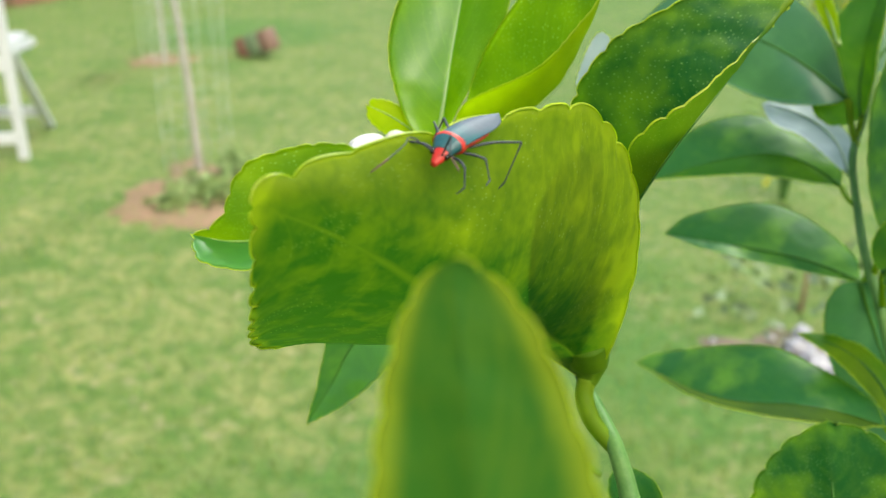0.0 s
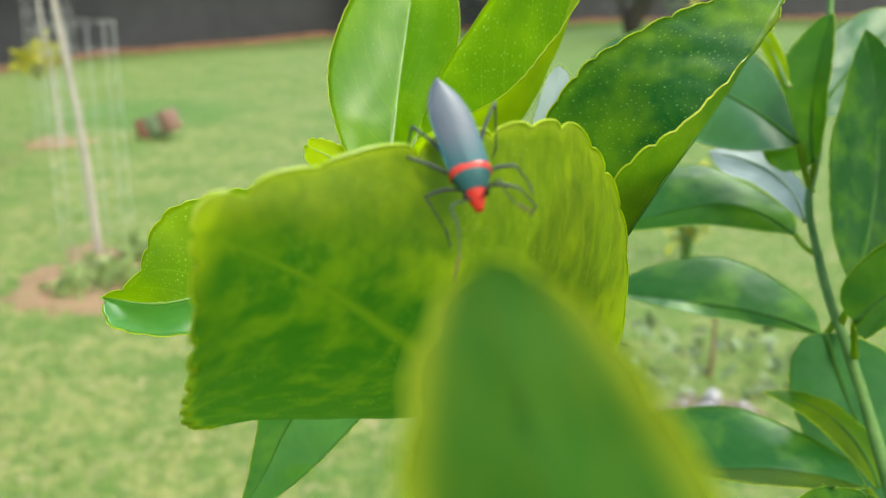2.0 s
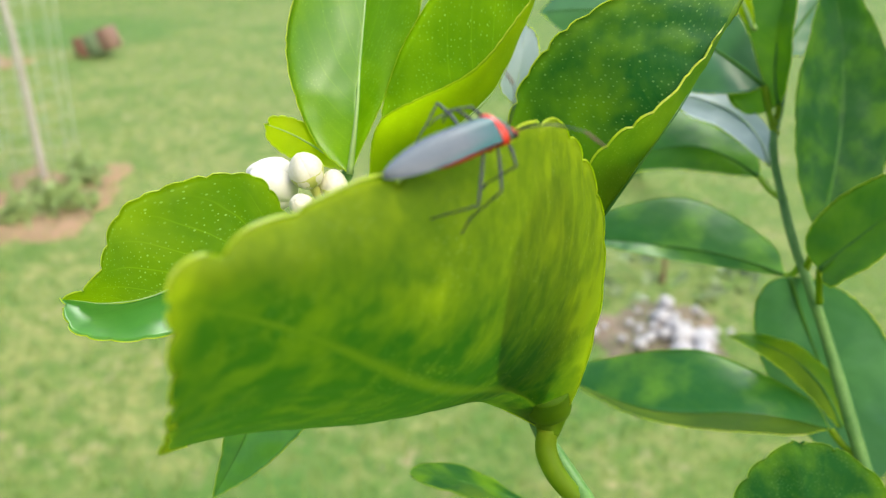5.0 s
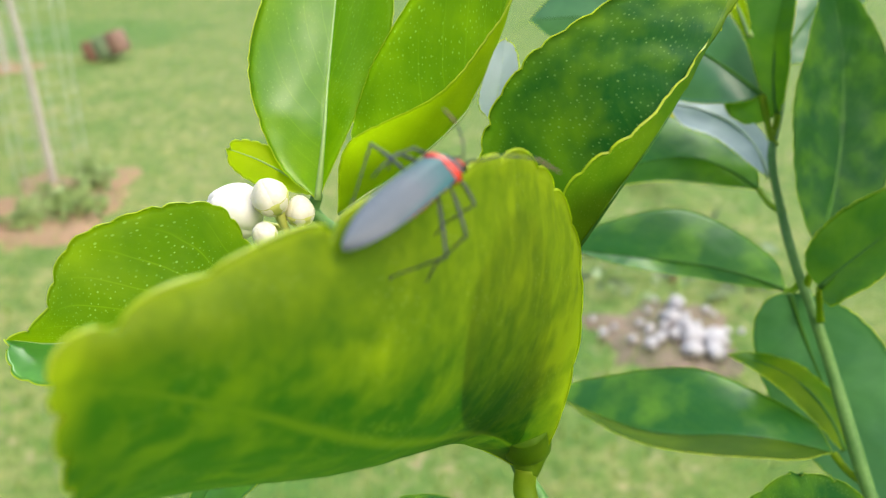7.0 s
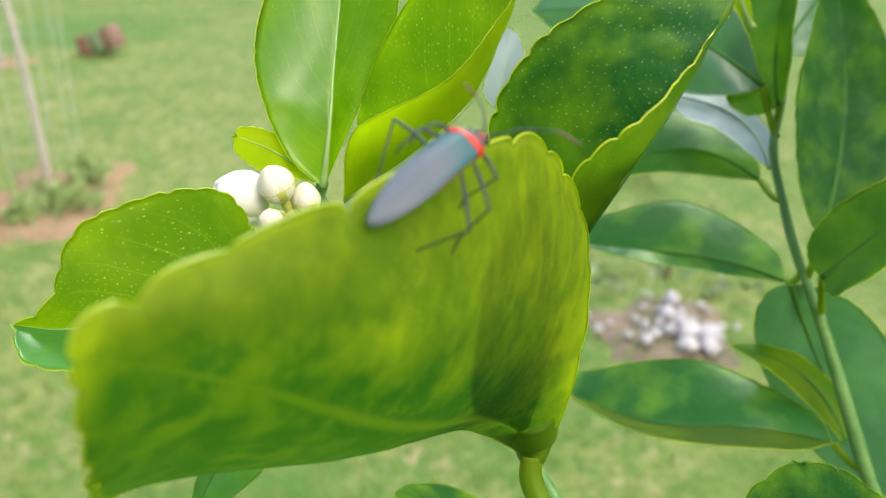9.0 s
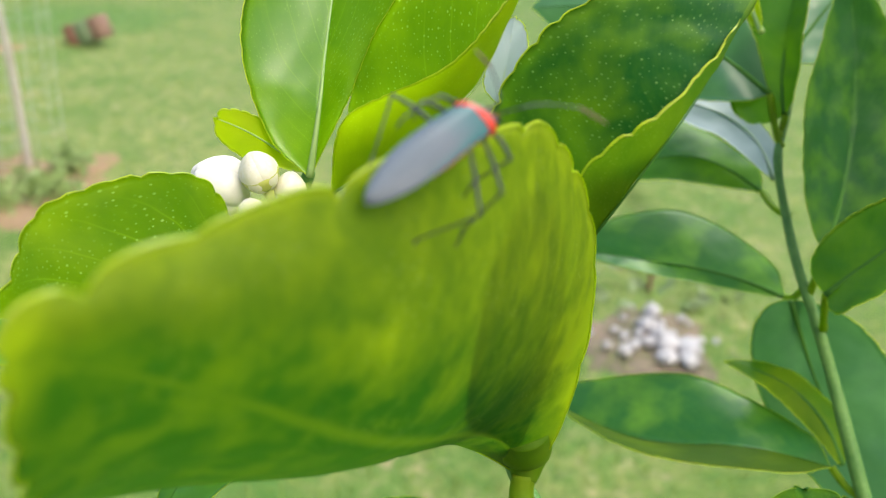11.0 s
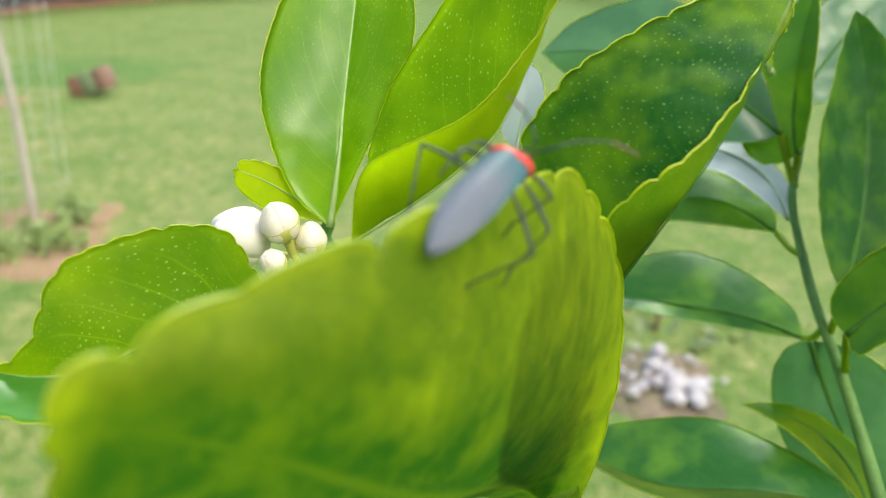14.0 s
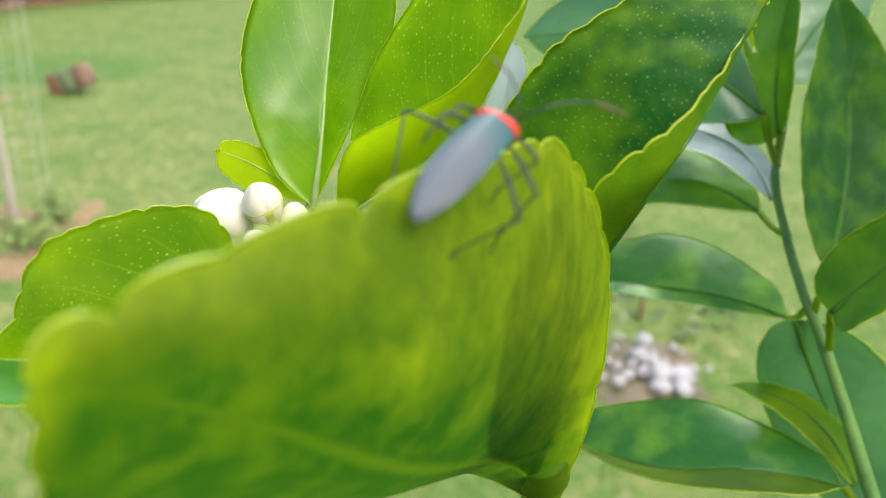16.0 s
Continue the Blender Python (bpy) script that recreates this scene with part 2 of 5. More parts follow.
# pale underside, with grey-blue sky glare painted into its colour
pale = leaf_material("glare_underside", (0.33, 0.43, 0.47), (0.41, 0.50, 0.55), (0.26, 0.40, 0.30), 0.28, 0.5, dots=0.1, veins=0.1, bump=0.05)
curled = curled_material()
near_mat = leaf_material("near_leaf", (0.025, 0.094, 0.006), (0.135, 0.190, 0.007), (0.045, 0.15, 0.006), 0.12, 0.6, mottle=(0.62, 0.95), dots=0.0, veins=0.0, streaks=0.15, margin=(0.66, 0.94, 1.0), spec=0.05)
lower_skin = leaf_material("leaf_lower_skin", (0.045, 0.150, 0.004), (0.17, 0.265, 0.006), (0.15, 0.31, 0.005), 0.42, 0.55, dots=0.5, veins=0.1, bump=0.05, spec=0.15)
olive_skin = leaf_material("olive_leaf_skin", (0.045, 0.105, 0.004), (0.10, 0.170, 0.006), (0.11, 0.20, 0.004), 0.30, 0.55, dots=0.2, veins=0.1, bump=0.05, spec=0.15)
rib_big = leaf_material("midrib_olive", (0.15, 0.27, 0.010), (0.23, 0.33, 0.015), (0.30, 0.50, 0.010), 0.44, 0.5, dots=0.0, veins=0.0, bump=0.0, spec=0.15, size=200.0)
base_skin = leaf_material("leaf_base_green", (0.060, 0.165, 0.006), (0.13, 0.235, 0.008), (0.22, 0.43, 0.006), 0.40, 0.5, dots=0.0, veins=0.0, bump=0.05, spec=0.15, size=160.0)
rib_near = plain("midrib_dark", (0.022, 0.085, 0.004), (0.03, 0.10, 0.005), 0.7, 200, spec=0.1)
rib_pale = plain("midrib_pale", (0.34, 0.46, 0.30), (0.42, 0.54, 0.38), 0.5, 200)
rim_dark = leaf_material("dark_leaf_margin", (0.13, 0.25, 0.012), (0.24, 0.36, 0.02), (0.34, 0.52, 0.02), 0.5, 0.45, dots=0.0, veins=0.0, bump=0.0, size=300.0)
rib_dark = plain("midrib_deep_green", (0.045, 0.14, 0.022), (0.07, 0.18, 0.03), 0.7, 200, spec=0.1)
rim_mat = leaf_material("leaf_margin", (0.38, 0.48, 0.015), (0.50, 0.58, 0.03), (0.60, 0.75, 0.02), 0.5, 0.45, dots=0.0, veins=0.0, bump=0.0, size=300.0)
rib_mat = plain("midrib_green", (0.26, 0.42, 0.12), (0.36, 0.50, 0.18), 0.4, 200)
stem_mat = plain("green_stem", (0.075, 0.19, 0.04), (0.15, 0.29, 0.07), 0.5, 160, bump=0.3, dist=0.0004, spec=0.25)
bud_white = plain("white_petal", (0.74, 0.72, 0.66), (0.84, 0.82, 0.78), 0.45, 200, bump=0.2, dist=0.0003)
bud_cream = plain("cream_bud", (0.76, 0.72, 0.52), (0.84, 0.81, 0.74), 0.45, 260, bump=0.2, dist=0.0003)
bud_green = plain("calyx_green", (0.46, 0.50, 0.08), (0.62, 0.62, 0.20), 0.45, 300)


def wing_material():
    """Grey-lavender membrane that passes into blue-green at the base and along the edge."""
    m, nt, b = mat("bug_wing")
    tc = nt.nodes.new("ShaderNodeTexCoord")
    sep = nt.nodes.new("ShaderNodeSeparateXYZ")
    nt.links.new(tc.outputs["Object"], sep.inputs[0])
    n1, n2 = noise_of(nt, tc.outputs["Object"], 420.0, 3.0, 0.6), noise_of(nt, tc.outputs["Object"], 2600.0, 2.0, 0.6)
    base = ramp(nt, maths(nt, "MULTIPLY_ADD", n1, 0.0025, sep.outputs[0]), 0.0008, 0.0052)
    edge = maths(nt, "MULTIPLY", ramp(nt, maths(nt, "ABSOLUTE", sep.outputs[1]), 0.0013, 0.0022), ramp(nt, sep.outputs[0], -0.0050, -0.0005))
    grey = mixed(nt, n1, (0.100, 0.128, 0.160), (0.165, 0.187, 0.222))
    teal = mixed(nt, n1, (0.030, 0.11, 0.13), (0.055, 0.17, 0.18))
    nt.links.new(mixed(nt, maths(nt, "MINIMUM", maths(nt, "ADD", base, edge), 1.0), grey, teal), b.inputs["Base Color"])
    b.inputs["Roughness"].default_value = 0.5
    b.inputs["Specular IOR Level"].default_value = 0.25
    bp = node(nt, "ShaderNodeBump", Strength=0.3, Distance=0.00015)
    nt.links.new(n2, bp.inputs["Height"])
    nt.links.new(bp.outputs[0], b.inputs["Normal"])
    return m


wing_mat = wing_material()
corium_mat = plain("blue_green_corium", (0.018, 0.085, 0.10), (0.035, 0.14, 0.15), 0.36, 420, bump=0.35, dist=0.0002)
red_mat = plain("red_shell", (0.50, 0.018, 0.012), (0.68, 0.045, 0.022), 0.38, 420, bump=0.3, dist=0.0002)
leg_mat = plain("slate_leg", (0.020, 0.027, 0.032), (0.055, 0.066, 0.076), 0.55, 700, bump=0.3, dist=0.0002)
feeler_mat = plain("feeler_tip", (0.10, 0.055, 0.03), (0.18, 0.11, 0.07), 0.5, 700)
eye_mat = plain("dark_eye", (0.010, 0.008, 0.008), (0.030, 0.012, 0.010), 0.2, 700)


# ---------------------------------------------------------------- mesh helpers
def mesh_object(name, verts, faces, mats, parent=None, label="", uvs=None, slots=None, smooth=True):
    me = bpy.data.meshes.new(name)
    me.from_pydata([tuple(v) for v in verts], [], faces)
    for m in mats:
        me.materials.append(m)
    if smooth:
        me.polygons.foreach_set("use_smooth", [True] * len(me.polygons))
    if slots is not None:
        me.polygons.foreach_set("material_index", slots)
        if smooth:
            me.polygons.foreach_set("use_smooth", [k != 1 for k in slots])
    if uvs is not None:
        layer = me.uv_layers.new(name="UVMap")
        idx = np.empty(len(me.loops), dtype=np.int32)
        me.loops.foreach_get("vertex_index", idx)
        layer.data.foreach_set("uv", np.asarray(uvs, dtype=np.float32)[idx].ravel())
    me.update()
    ob = new(name, me)
    if parent is not None:
        ob.parent = parent
    if label:
        tagged(ob, label=label)
    return ob


def part(name, bm, material, parent, label=""):
    me = bpy.data.meshes.new(name)
    bm.to_mesh(me)
    bm.free()
    me.materials.append(material)
    me.polygons.foreach_set("use_smooth", [True] * len(me.polygons))
    ob = new(name, me)
    ob.parent = parent
    if label:
        tagged(ob, label=label)
    return ob


def spline(points, n):
    """Points along a smooth curve through the given ones."""
    p = [Vector(q) for q in points]
    p = [2 * p[0] - p[1]] + p + [2 * p[-1] - p[-2]]
    out = []
    segs = len(p) - 3
    for i in range(n + 1):
        x = i / n * segs
        k = min(int(x), segs - 1)
        f = x - k
        a, b, c, d = p[k:k + 4]
        out.append(0.5 * ((2 * b) + (c - a) * f + (2 * a - 5 * b + 4 * c - d) * f * f + (3 * b - a - 3 * c + d) * f ** 3))
    return out


def tube(name, points, radii, material, parent, label="", n=24, sides=10, bumpy=0.0):
    """A round, tapered tube with closed, rounded ends."""
    pts = spline(points, n)
    verts, faces = [], []
    up = Vector((0.3, 0.2, 1)).normalized()
    if abs((pts[1] - pts[0]).normalized().dot(up)) > 0.75:
        up = Vector((1, 0.3, 0.05)).normalized()
    a = None
    for i, q in enumerate(pts):
        t = (pts[min(i + 1, n)] - pts[max(i - 1, 0)]).normalized()
        a = (a - t * a.dot(t)).normalized() if a is not None else t.cross(up).normalized()
        b = t.cross(a)
        x = i / n * (len(radii) - 1)
        k = min(int(x), len(radii) - 2) if len(radii) > 1 else 0
        r = radii[k] * (1 - x + k) + radii[min(k + 1, len(radii) - 1)] * (x - k)
        r *= 1 + bumpy * noise.noise(q * 300)
        for j in range(sides):
            w = 2 * math.pi * j / sides
            verts.append(q + r * (math.cos(w) * a + math.sin(w) * b))
    for i in range(n):
        for j in range(sides):
            k = (j + 1) % sides
            faces.append((i * sides + j, i * sides + k, (i + 1) * sides + k, (i + 1) * sides + j))
    verts += [pts[0], pts[-1]]
    e = len(verts)
    for j in range(sides):
        k = (j + 1) % sides
        faces += [(e - 2, k, j), (e - 1, n * sides + j, n * sides + k)]
    return mesh_object(name, verts, faces, [material], parent, label)


def blade_profile(s, a=0.62, b=0.55):
    if not a:
        return 1.0
    m = a / (a + b)
    return (max(s, 0) ** a * max(1 - s, 0) ** b) / (m ** a * (1 - m) ** b)


def blade(name, surface, parent, material, teeth, amp, rows=110, cols=13, seed=0, wave=0.0006, label="", a=0.62, b=0.55, thick=0.00009, smooth_part=1.0, under=None):
    """A leaf blade over (along 0..1, across -1..1), with a scalloped, beaded margin; under: paler skin of a folded-over
    half, or a half painted with more or less sheen.
    """
    cols2 = 2 * cols + 1
    grid = np.zeros((rows + 1, cols2, 3))
    uvs = []
    for i in range(rows + 1):
        s = 0.5 - 0.5 * math.cos(math.pi * (0.006 + 0.988 * i / rows))
        pr_l, pr_r = blade_profile(s, a, b[0] if isinstance(b, tuple) else b), blade_profile(s, a, b[1] if isinstance(b, tuple) else b)
        for j in range(cols2):
            u = j / cols - 1
            pr = pr_r if u > 0 else pr_l
            v = abs(u)
            k = 1 + 0.035 * noise.noise(Vector((s * 3.1, 2 * math.copysign(1, u), seed + 5.3))) * v
            grid[i, j] = surface(s, u * pr * k)
            uvs.append((0.5 + 0.5 * u, s))
    # scallops: the margin swings out and in, evenly along its length
    for j, inner, sg in ((0, 1, -1), (cols2 - 1, cols2 - 2, 1)):
        edge = grid[:, j].copy()
        tan = np.gradient(edge, axis=0)
        tan /= np.linalg.norm(tan, axis=1, keepdims=True) + 1e-12
        out = edge - grid[:, cols]
        out /= np.linalg.norm(out, axis=1, keepdims=True) + 1e-12
        out -= tan * np.sum(out * tan, axis=1, keepdims=True)
        out /= np.linalg.norm(out, axis=1, keepdims=True) + 1e-12
        arc = np.concatenate([[0], np.cumsum(np.linalg.norm(np.diff(edge, axis=0), axis=1))])
        arc /= arc[-1]
        for i in range(rows + 1):
            spread = 1.0 if smooth_part == 1 else (1.06 - 0.24 * arc[i] if sg > 0 else 0.78 + 0.2 * arc[i] ** 4)
            ph = arc[i] * teeth * spread + (0.37 if sg > 0 else 0.0) + 0.55 * noise.noise(Vector((arc[i] * teeth * 0.45, sg * 3.0, seed)))
            d = amp * (abs(math.sin(math.pi * ph)) ** 0.35 - 0.8) * (0.75 + 0.7 * noise.noise(Vector((arc[i] * 11, sg * 5.0, seed)))) * min(1, 12 * arc[i]) * (smooth_part + (1 - smooth_part) * min(1, max(0, (i / rows - 0.15) / 0.3)))
            for c_ in range(cols + 1, cols2):
                v = (c_ - cols) / cols
                if v > 0.72:
                    grid[i, c_ if sg > 0 else cols2 - 1 - c_] += out[i] * d * ((v - 0.72) / 0.28) ** 2
    du = np.gradient(grid, axis=1)
    ds = np.gradient(grid, axis=0)
    nor = np.cross(ds, du)
    nor /= np.linalg.norm(nor, axis=2, keepdims=True) + 1e-12
    for i in range(rows + 1):
        for j in range(cols2):
            v = abs(j / cols - 1)
            q = Vector(grid[i, j]) * 95
            grid[i, j] += nor[i, j] * wave * (noise.noise(q + Vector((seed, 0, 0))) * (0.3 + v) + 0.5 * noise.noise(q * 2.7))
    verts = [tuple(p) for p in grid.reshape(-1, 3)]
    faces, slots = [], []
    for i in range(rows):
        for j in range(cols2 - 1):
            c = i * cols2 + j
            faces.append((c, c + 1, c + cols2 + 1, c + cols2))
            slots.append(2 if under and j >= cols else 0)
    for j, inner in ((0, 1), (cols2 - 1, cols2 - 2)):
        start = len(verts)
        for i in range(rows + 1):
            e = grid[i, j]
            out = e - grid[i, inner]
            out /= np.linalg.norm(out) + 1e-12
            t = thick * (0.5 + min(1, 6 * blade_profile(i / rows, a, b[0] if isinstance(b, tuple) else b)) * 0.8)
            for off in (nor[i, j] * t, out * 1.3 * t, -nor[i, j] * t):
                verts.append(tuple(e + off))
                uvs.append((0.0 if j == 0 else 1.0, i / rows))
        for i in range(rows):
            a0, b0 = i * cols2 + j, (i + 1) * cols2 + j
            p, q = start + 3 * i, start + 3 * i + 3
            for f in ((a0, p, q, b0), (p, p + 1, q + 1, q), (p + 1, p + 2, q + 2, q + 1), (p + 2, a0, b0, q + 2)):
                faces.append(f)
                slots.append(1)
    return mesh_object(name, verts, faces, [material, rim_dark if material in (old, dark, deep_leaf) and not under else rim_mat, under or material], parent, label, uvs, slots)


leaf_count = 0


def leaf(shoot, material, base, mid, tip, left, right, curl=0.1, teeth=16, amp=0.02, petiole=None, a=0.62, b=0.55, label="", under=None):
    """A citrus leaf from its base, the middle and tip of its midrib, and the two margins beside the middle."""
    global leaf_count
    leaf_count += 1
    seed = leaf_count * 3.7
    B, M, T, L, R = (Vector(q) for q in (base, mid, tip, left, right))
    C = 2 * M - 0.5 * (B + T)
    t_mid = (T - B).normalized()
    eL, eR = L - M, R - M
    n_mid = eR.cross(t_mid) - eL.cross(t_mid)
    n_mid.normalize()

    def rib(s):
        return B * (1 - s) ** 2 + C * 2 * s * (1 - s) + T * s * s

    def surface(s, w):
        t = ((C - B) * (1 - s) + (T - C) * s).normalized()
        turn = t_mid.rotation_difference(t)
        e = eR if w > 0 else eL
        v = abs(w)
        bow = e.length * curl * (v * v - v)
        return rib(s) + turn @ (e * v + n_mid * bow)

    ob = blade("leaf", surface, shoot, material, teeth, amp, seed=seed, a=a, b=b, wave=0.0007, label=label, under=under)
    n_mid = -n_mid if n_mid.z > 0 else n_mid
    tube("midrib", [rib(s) + n_mid * 0.00015 for s in (0, 0.2, 0.4, 0.6, 0.8, 0.97)], [0.00075, 0.00045, 0.0003, 0.0002, 0.0001], rib_mat if material in (young, gloss, fresh) else (rib_pale if material is pale else (rib_near if material is near_mat else rib_dark)), ob, n=20, sides=8)
    if petiole:
        tube("petiole", [petiole, (Vector(petiole) + B) / 2 + Vector((0, 0, -0.001)), B], [0.0010, 0.0008, 0.0009], rib_big, ob, n=10, sides=8)
    return ob


def margin_leaf(shoot, material, rib_pts, left_pts, right_pts, curl=0.1, teeth=22, amp=0.0005, petiole=None, label="", under=None, cup=0.0, wave=0.0007, thick=0.00009):
    """A citrus leaf from four places along its midrib and three along each margin; curl bows each half, cup lifts the margins."""
    global leaf_count
    leaf_count += 1
    rib_v = [Vector(q) for q in rib_pts]
    edges = [[rib_v[0]] + [Vector(q) for q in side_pts] + [rib_v[-1]] for side_pts in (left_pts, right_pts)]
    n = 60
    rib_c, left_c, right_c = spline(rib_v, n), spline(edges[0], n), spline(edges[1], n)

    def along(curve, s):
        x = min(max(s, 0.0), 1.0) * n
        k = min(int(x), n - 1)
        return curve[k].lerp(curve[k + 1], x - k)

    axis = (rib_v[-1] - rib_v[0]).normalized()
    facing = [((edge[2] - rib_v[1].lerp(rib_v[2], 0.5)).cross(axis)) * sg for edge, sg in zip(edges, (-1, 1))]
    facing = [q.normalized() for q in facing]

    def surface(s, w):
        e = along(right_c if w > 0 else left_c, s) - along(rib_c, s)
        v = abs(w)
        return along(rib_c, s) + e * v + facing[w > 0] * e.length * (curl * (v * v - v) + cup * v ** 4)

    ob = blade("leaf", surface, shoot, material, teeth, amp, seed=leaf_count * 3.7, a=0, b=0, wave=wave, label=label, under=under, thick=thick)
    lift = sum(facing, Vector()).normalized() * 0.00012
    rib_like = rib_mat if material in (young, gloss, fresh, clear) else (rib_pale if material is pale else rib_dark)
    tube("midrib", [along(rib_c, s) - lift for s in (0, 0.2, 0.4, 0.6, 0.8, 0.97)], [w * (0.35 if under and material is not gloss else 0.8) * min(1.0, (rib_v[-1] - rib_v[0]).length / 0.03) for w in (0.00075, 0.00045, 0.0003, 0.0002, 0.0001)], rib_like, ob, n=20, sides=8)
    if petiole:
        q = Vector(petiole)
        tube("petiole", [q, (q + rib_v[0]) / 2 + Vector((0, 0, -0.001)), rib_v[0]], [0.0010, 0.0008, 0.0009], rib_big, ob, n=10, sides=8)
    return ob


# ---------------------------------------------------------------- ground and surroundings
def ground_material():
    m, nt, b = mat("lawn")
    tc = nt.nodes.new("ShaderNodeTexCoord")
    obj = tc.outputs["Object"]
    patch = ramp(nt, noise_of(nt, obj, 2.9, 4.0, 0.6), 0.28, 0.54)
    fine = ramp(nt, noise_of(nt, obj, 16.0, 4.0, 0.7), 0.41, 0.60)
    tiny = ramp(nt, noise_of(nt, obj, 38.0, 4.0, 0.7), 0.3, 0.7)
    green = mixed(nt, tiny, (0.044, 0.115, 0.008), (0.090, 0.185, 0.016))
    straw = mixed(nt, tiny, (0.175, 0.207, 0.050), (0.268, 0.274, 0.090))
    sep = nt.nodes.new("ShaderNodeSeparateXYZ")
    nt.links.new(obj, sep.inputs[0])
    lush = maths(nt, "MULTIPLY_ADD", ramp(nt, sep.outputs[1], 2.5, 8.0), -0.45, 1.0)
    lush = maths(nt, "MULTIPLY_ADD", ramp(nt, sep.outputs[0], 0.0, 0.6), -0.35, lush)
    col = mixed(nt, maths(nt, "MULTIPLY", lush, maths(nt, "MULTIPLY", patch, maths(nt, "MULTIPLY_ADD", fine, 0.95, 0.22))), green, straw)
    # two damp places where the grass is thick and green
    ragged = maths(nt, "MULTIPLY", noise_of(nt, obj, 5.0, 3.0, 0.6), 0.55)
    for cx, cy, reach in ((-0.10, 1.45, 0.50), (0.45, 1.95, 0.52), (-1.45, 6.9, 0.9)):
        gap = node(nt, "ShaderNodeVectorMath")
        gap.operation = "DISTANCE"
        gap.inputs[1].default_value = (cx, cy, 0.0)
        nt.links.new(obj, gap.inputs[0])
        damp = ramp(nt, maths(nt, "ADD", gap.outputs["Value"], ragged), reach + 0.22, reach - 0.18)
        col = mixed(nt, maths(nt, "MULTIPLY", damp, 0.80), col, (0.055, 0.150, 0.014))
    thatch = maths(nt, "MULTIPLY", ramp(nt, noise_of(nt, obj, 22.0, 4.0, 0.65), 0.54, 0.66), ramp(nt, noise_of(nt, obj, 3.7, 2.0), 0.40, 0.62))
    col = mixed(nt, maths(nt, "MULTIPLY", thatch, 0.75), col, (0.34, 0.285, 0.155))
    tuft = ramp(nt, noise_of(nt, obj, 30.0, 4.0, 0.7), 0.53, 0.66)
    col = mixed(nt, maths(nt, "MULTIPLY", tuft, 0.60), col, (0.050, 0.135, 0.012))
    nt.links.new(col, b.inputs["Base Color"])
    b.inputs["Roughness"].default_value = 0.9
    bp = node(nt, "ShaderNodeBump", Strength=0.4, Distance=0.01)
    nt.links.new(tiny, bp.inputs["Height"])
    nt.links.new(bp.outputs[0], b.inputs["Normal"])
    return m


lawn_mat = ground_material()
gn = 160
gv, gf = [], []
for i in range(gn + 1):
    for j in range(gn + 1):
        a, c = (i / gn - 0.5) * 2, (j / gn - 0.5) * 2
        x, y = 60 * a * abs(a), 4 + 60 * c * abs(c)
        gv.append((x, y, 0.03 * noise.noise(Vector((x * 0.6, y * 0.6, 0))) + 0.012 * noise.noise(Vector((x * 3, y * 3, 1))) - 0.01))
for i in range(gn):
    for j in range(gn):
        k = i * (gn + 1) + j
        gf.append((k, k + gn + 1, k + gn + 2, k + 1))
tagged(mesh_object("ground", gv, gf, [lawn_mat]), "short mown lawn, green with straw-coloured patches", "lawn", kind="structure")


def height(x, y):
    return 0.03 * noise.noise(Vector((x * 0.6, y * 0.6, 0))) + 0.012 * noise.noise(Vector((x * 3, y * 3, 1))) - 0.01


grass_mat = plain("grass_blades", (0.11, 0.22, 0.03), (0.28, 0.32, 0.10), 0.8, 3.0)
_nt = grass_mat.node_tree
_tr = _nt.nodes.new("ShaderNodeBsdfTranslucent")
_tr.inputs["Color"].default_value = (0.34, 0.46, 0.10, 1)
_mx = _nt.nodes.new("ShaderNodeMixShader")
_mx.inputs[0].default_value = 0.5
_nt.links.new(_nt.nodes["Principled BSDF"].outputs[0], _mx.inputs[1])
_nt.links.new(_tr.outputs[0], _mx.inputs[2])
_nt.links.new(_mx.outputs[0], _nt.nodes["Material Output"].inputs["Surface"])
rg = random.Random(4)
gv, gf = [], []
for _ in range(34000):
    y = 0.7 + 10.4 * rg.random() ** 1.5
    x = (rg.random() * 2 - 1) * (0.62 * y + 0.5) - 0.05 * y
    z = height(x, y)
    w, h, an = rg.uniform(0.0012, 0.0026), rg.uniform(0.012, 0.032), rg.uniform(0, 6.28)
    dx, dy = math.cos(an) * w, math.sin(an) * w
    lx, ly = rg.uniform(-0.03, 0.03), rg.uniform(-0.03, 0.03)
    k = len(gv)
    gv += [(x - dx, y - dy, z - 0.004), (x + dx, y + dy, z - 0.004), (x + lx * 0.4 + dx * 0.7, y + ly * 0.4 + dy * 0.7, z + h * 0.6), (x + lx * 0.4 - dx * 0.7, y + ly * 0.4 - dy * 0.7, z + h * 0.6), (x + lx, y + ly, z + h)]
    gf += [(k, k + 1, k + 2, k + 3), (k + 3, k + 2, k + 4)]
tagged(mesh_object("grass", gv, gf, [grass_mat]), "thin short grass blades over the lawn", "grass", kind="stuff")

soil_mat = plain("red_soil", (0.19, 0.15, 0.07), (0.34, 0.20, 0.125), 0.95, 7, bump=0.8, dist=0.01)


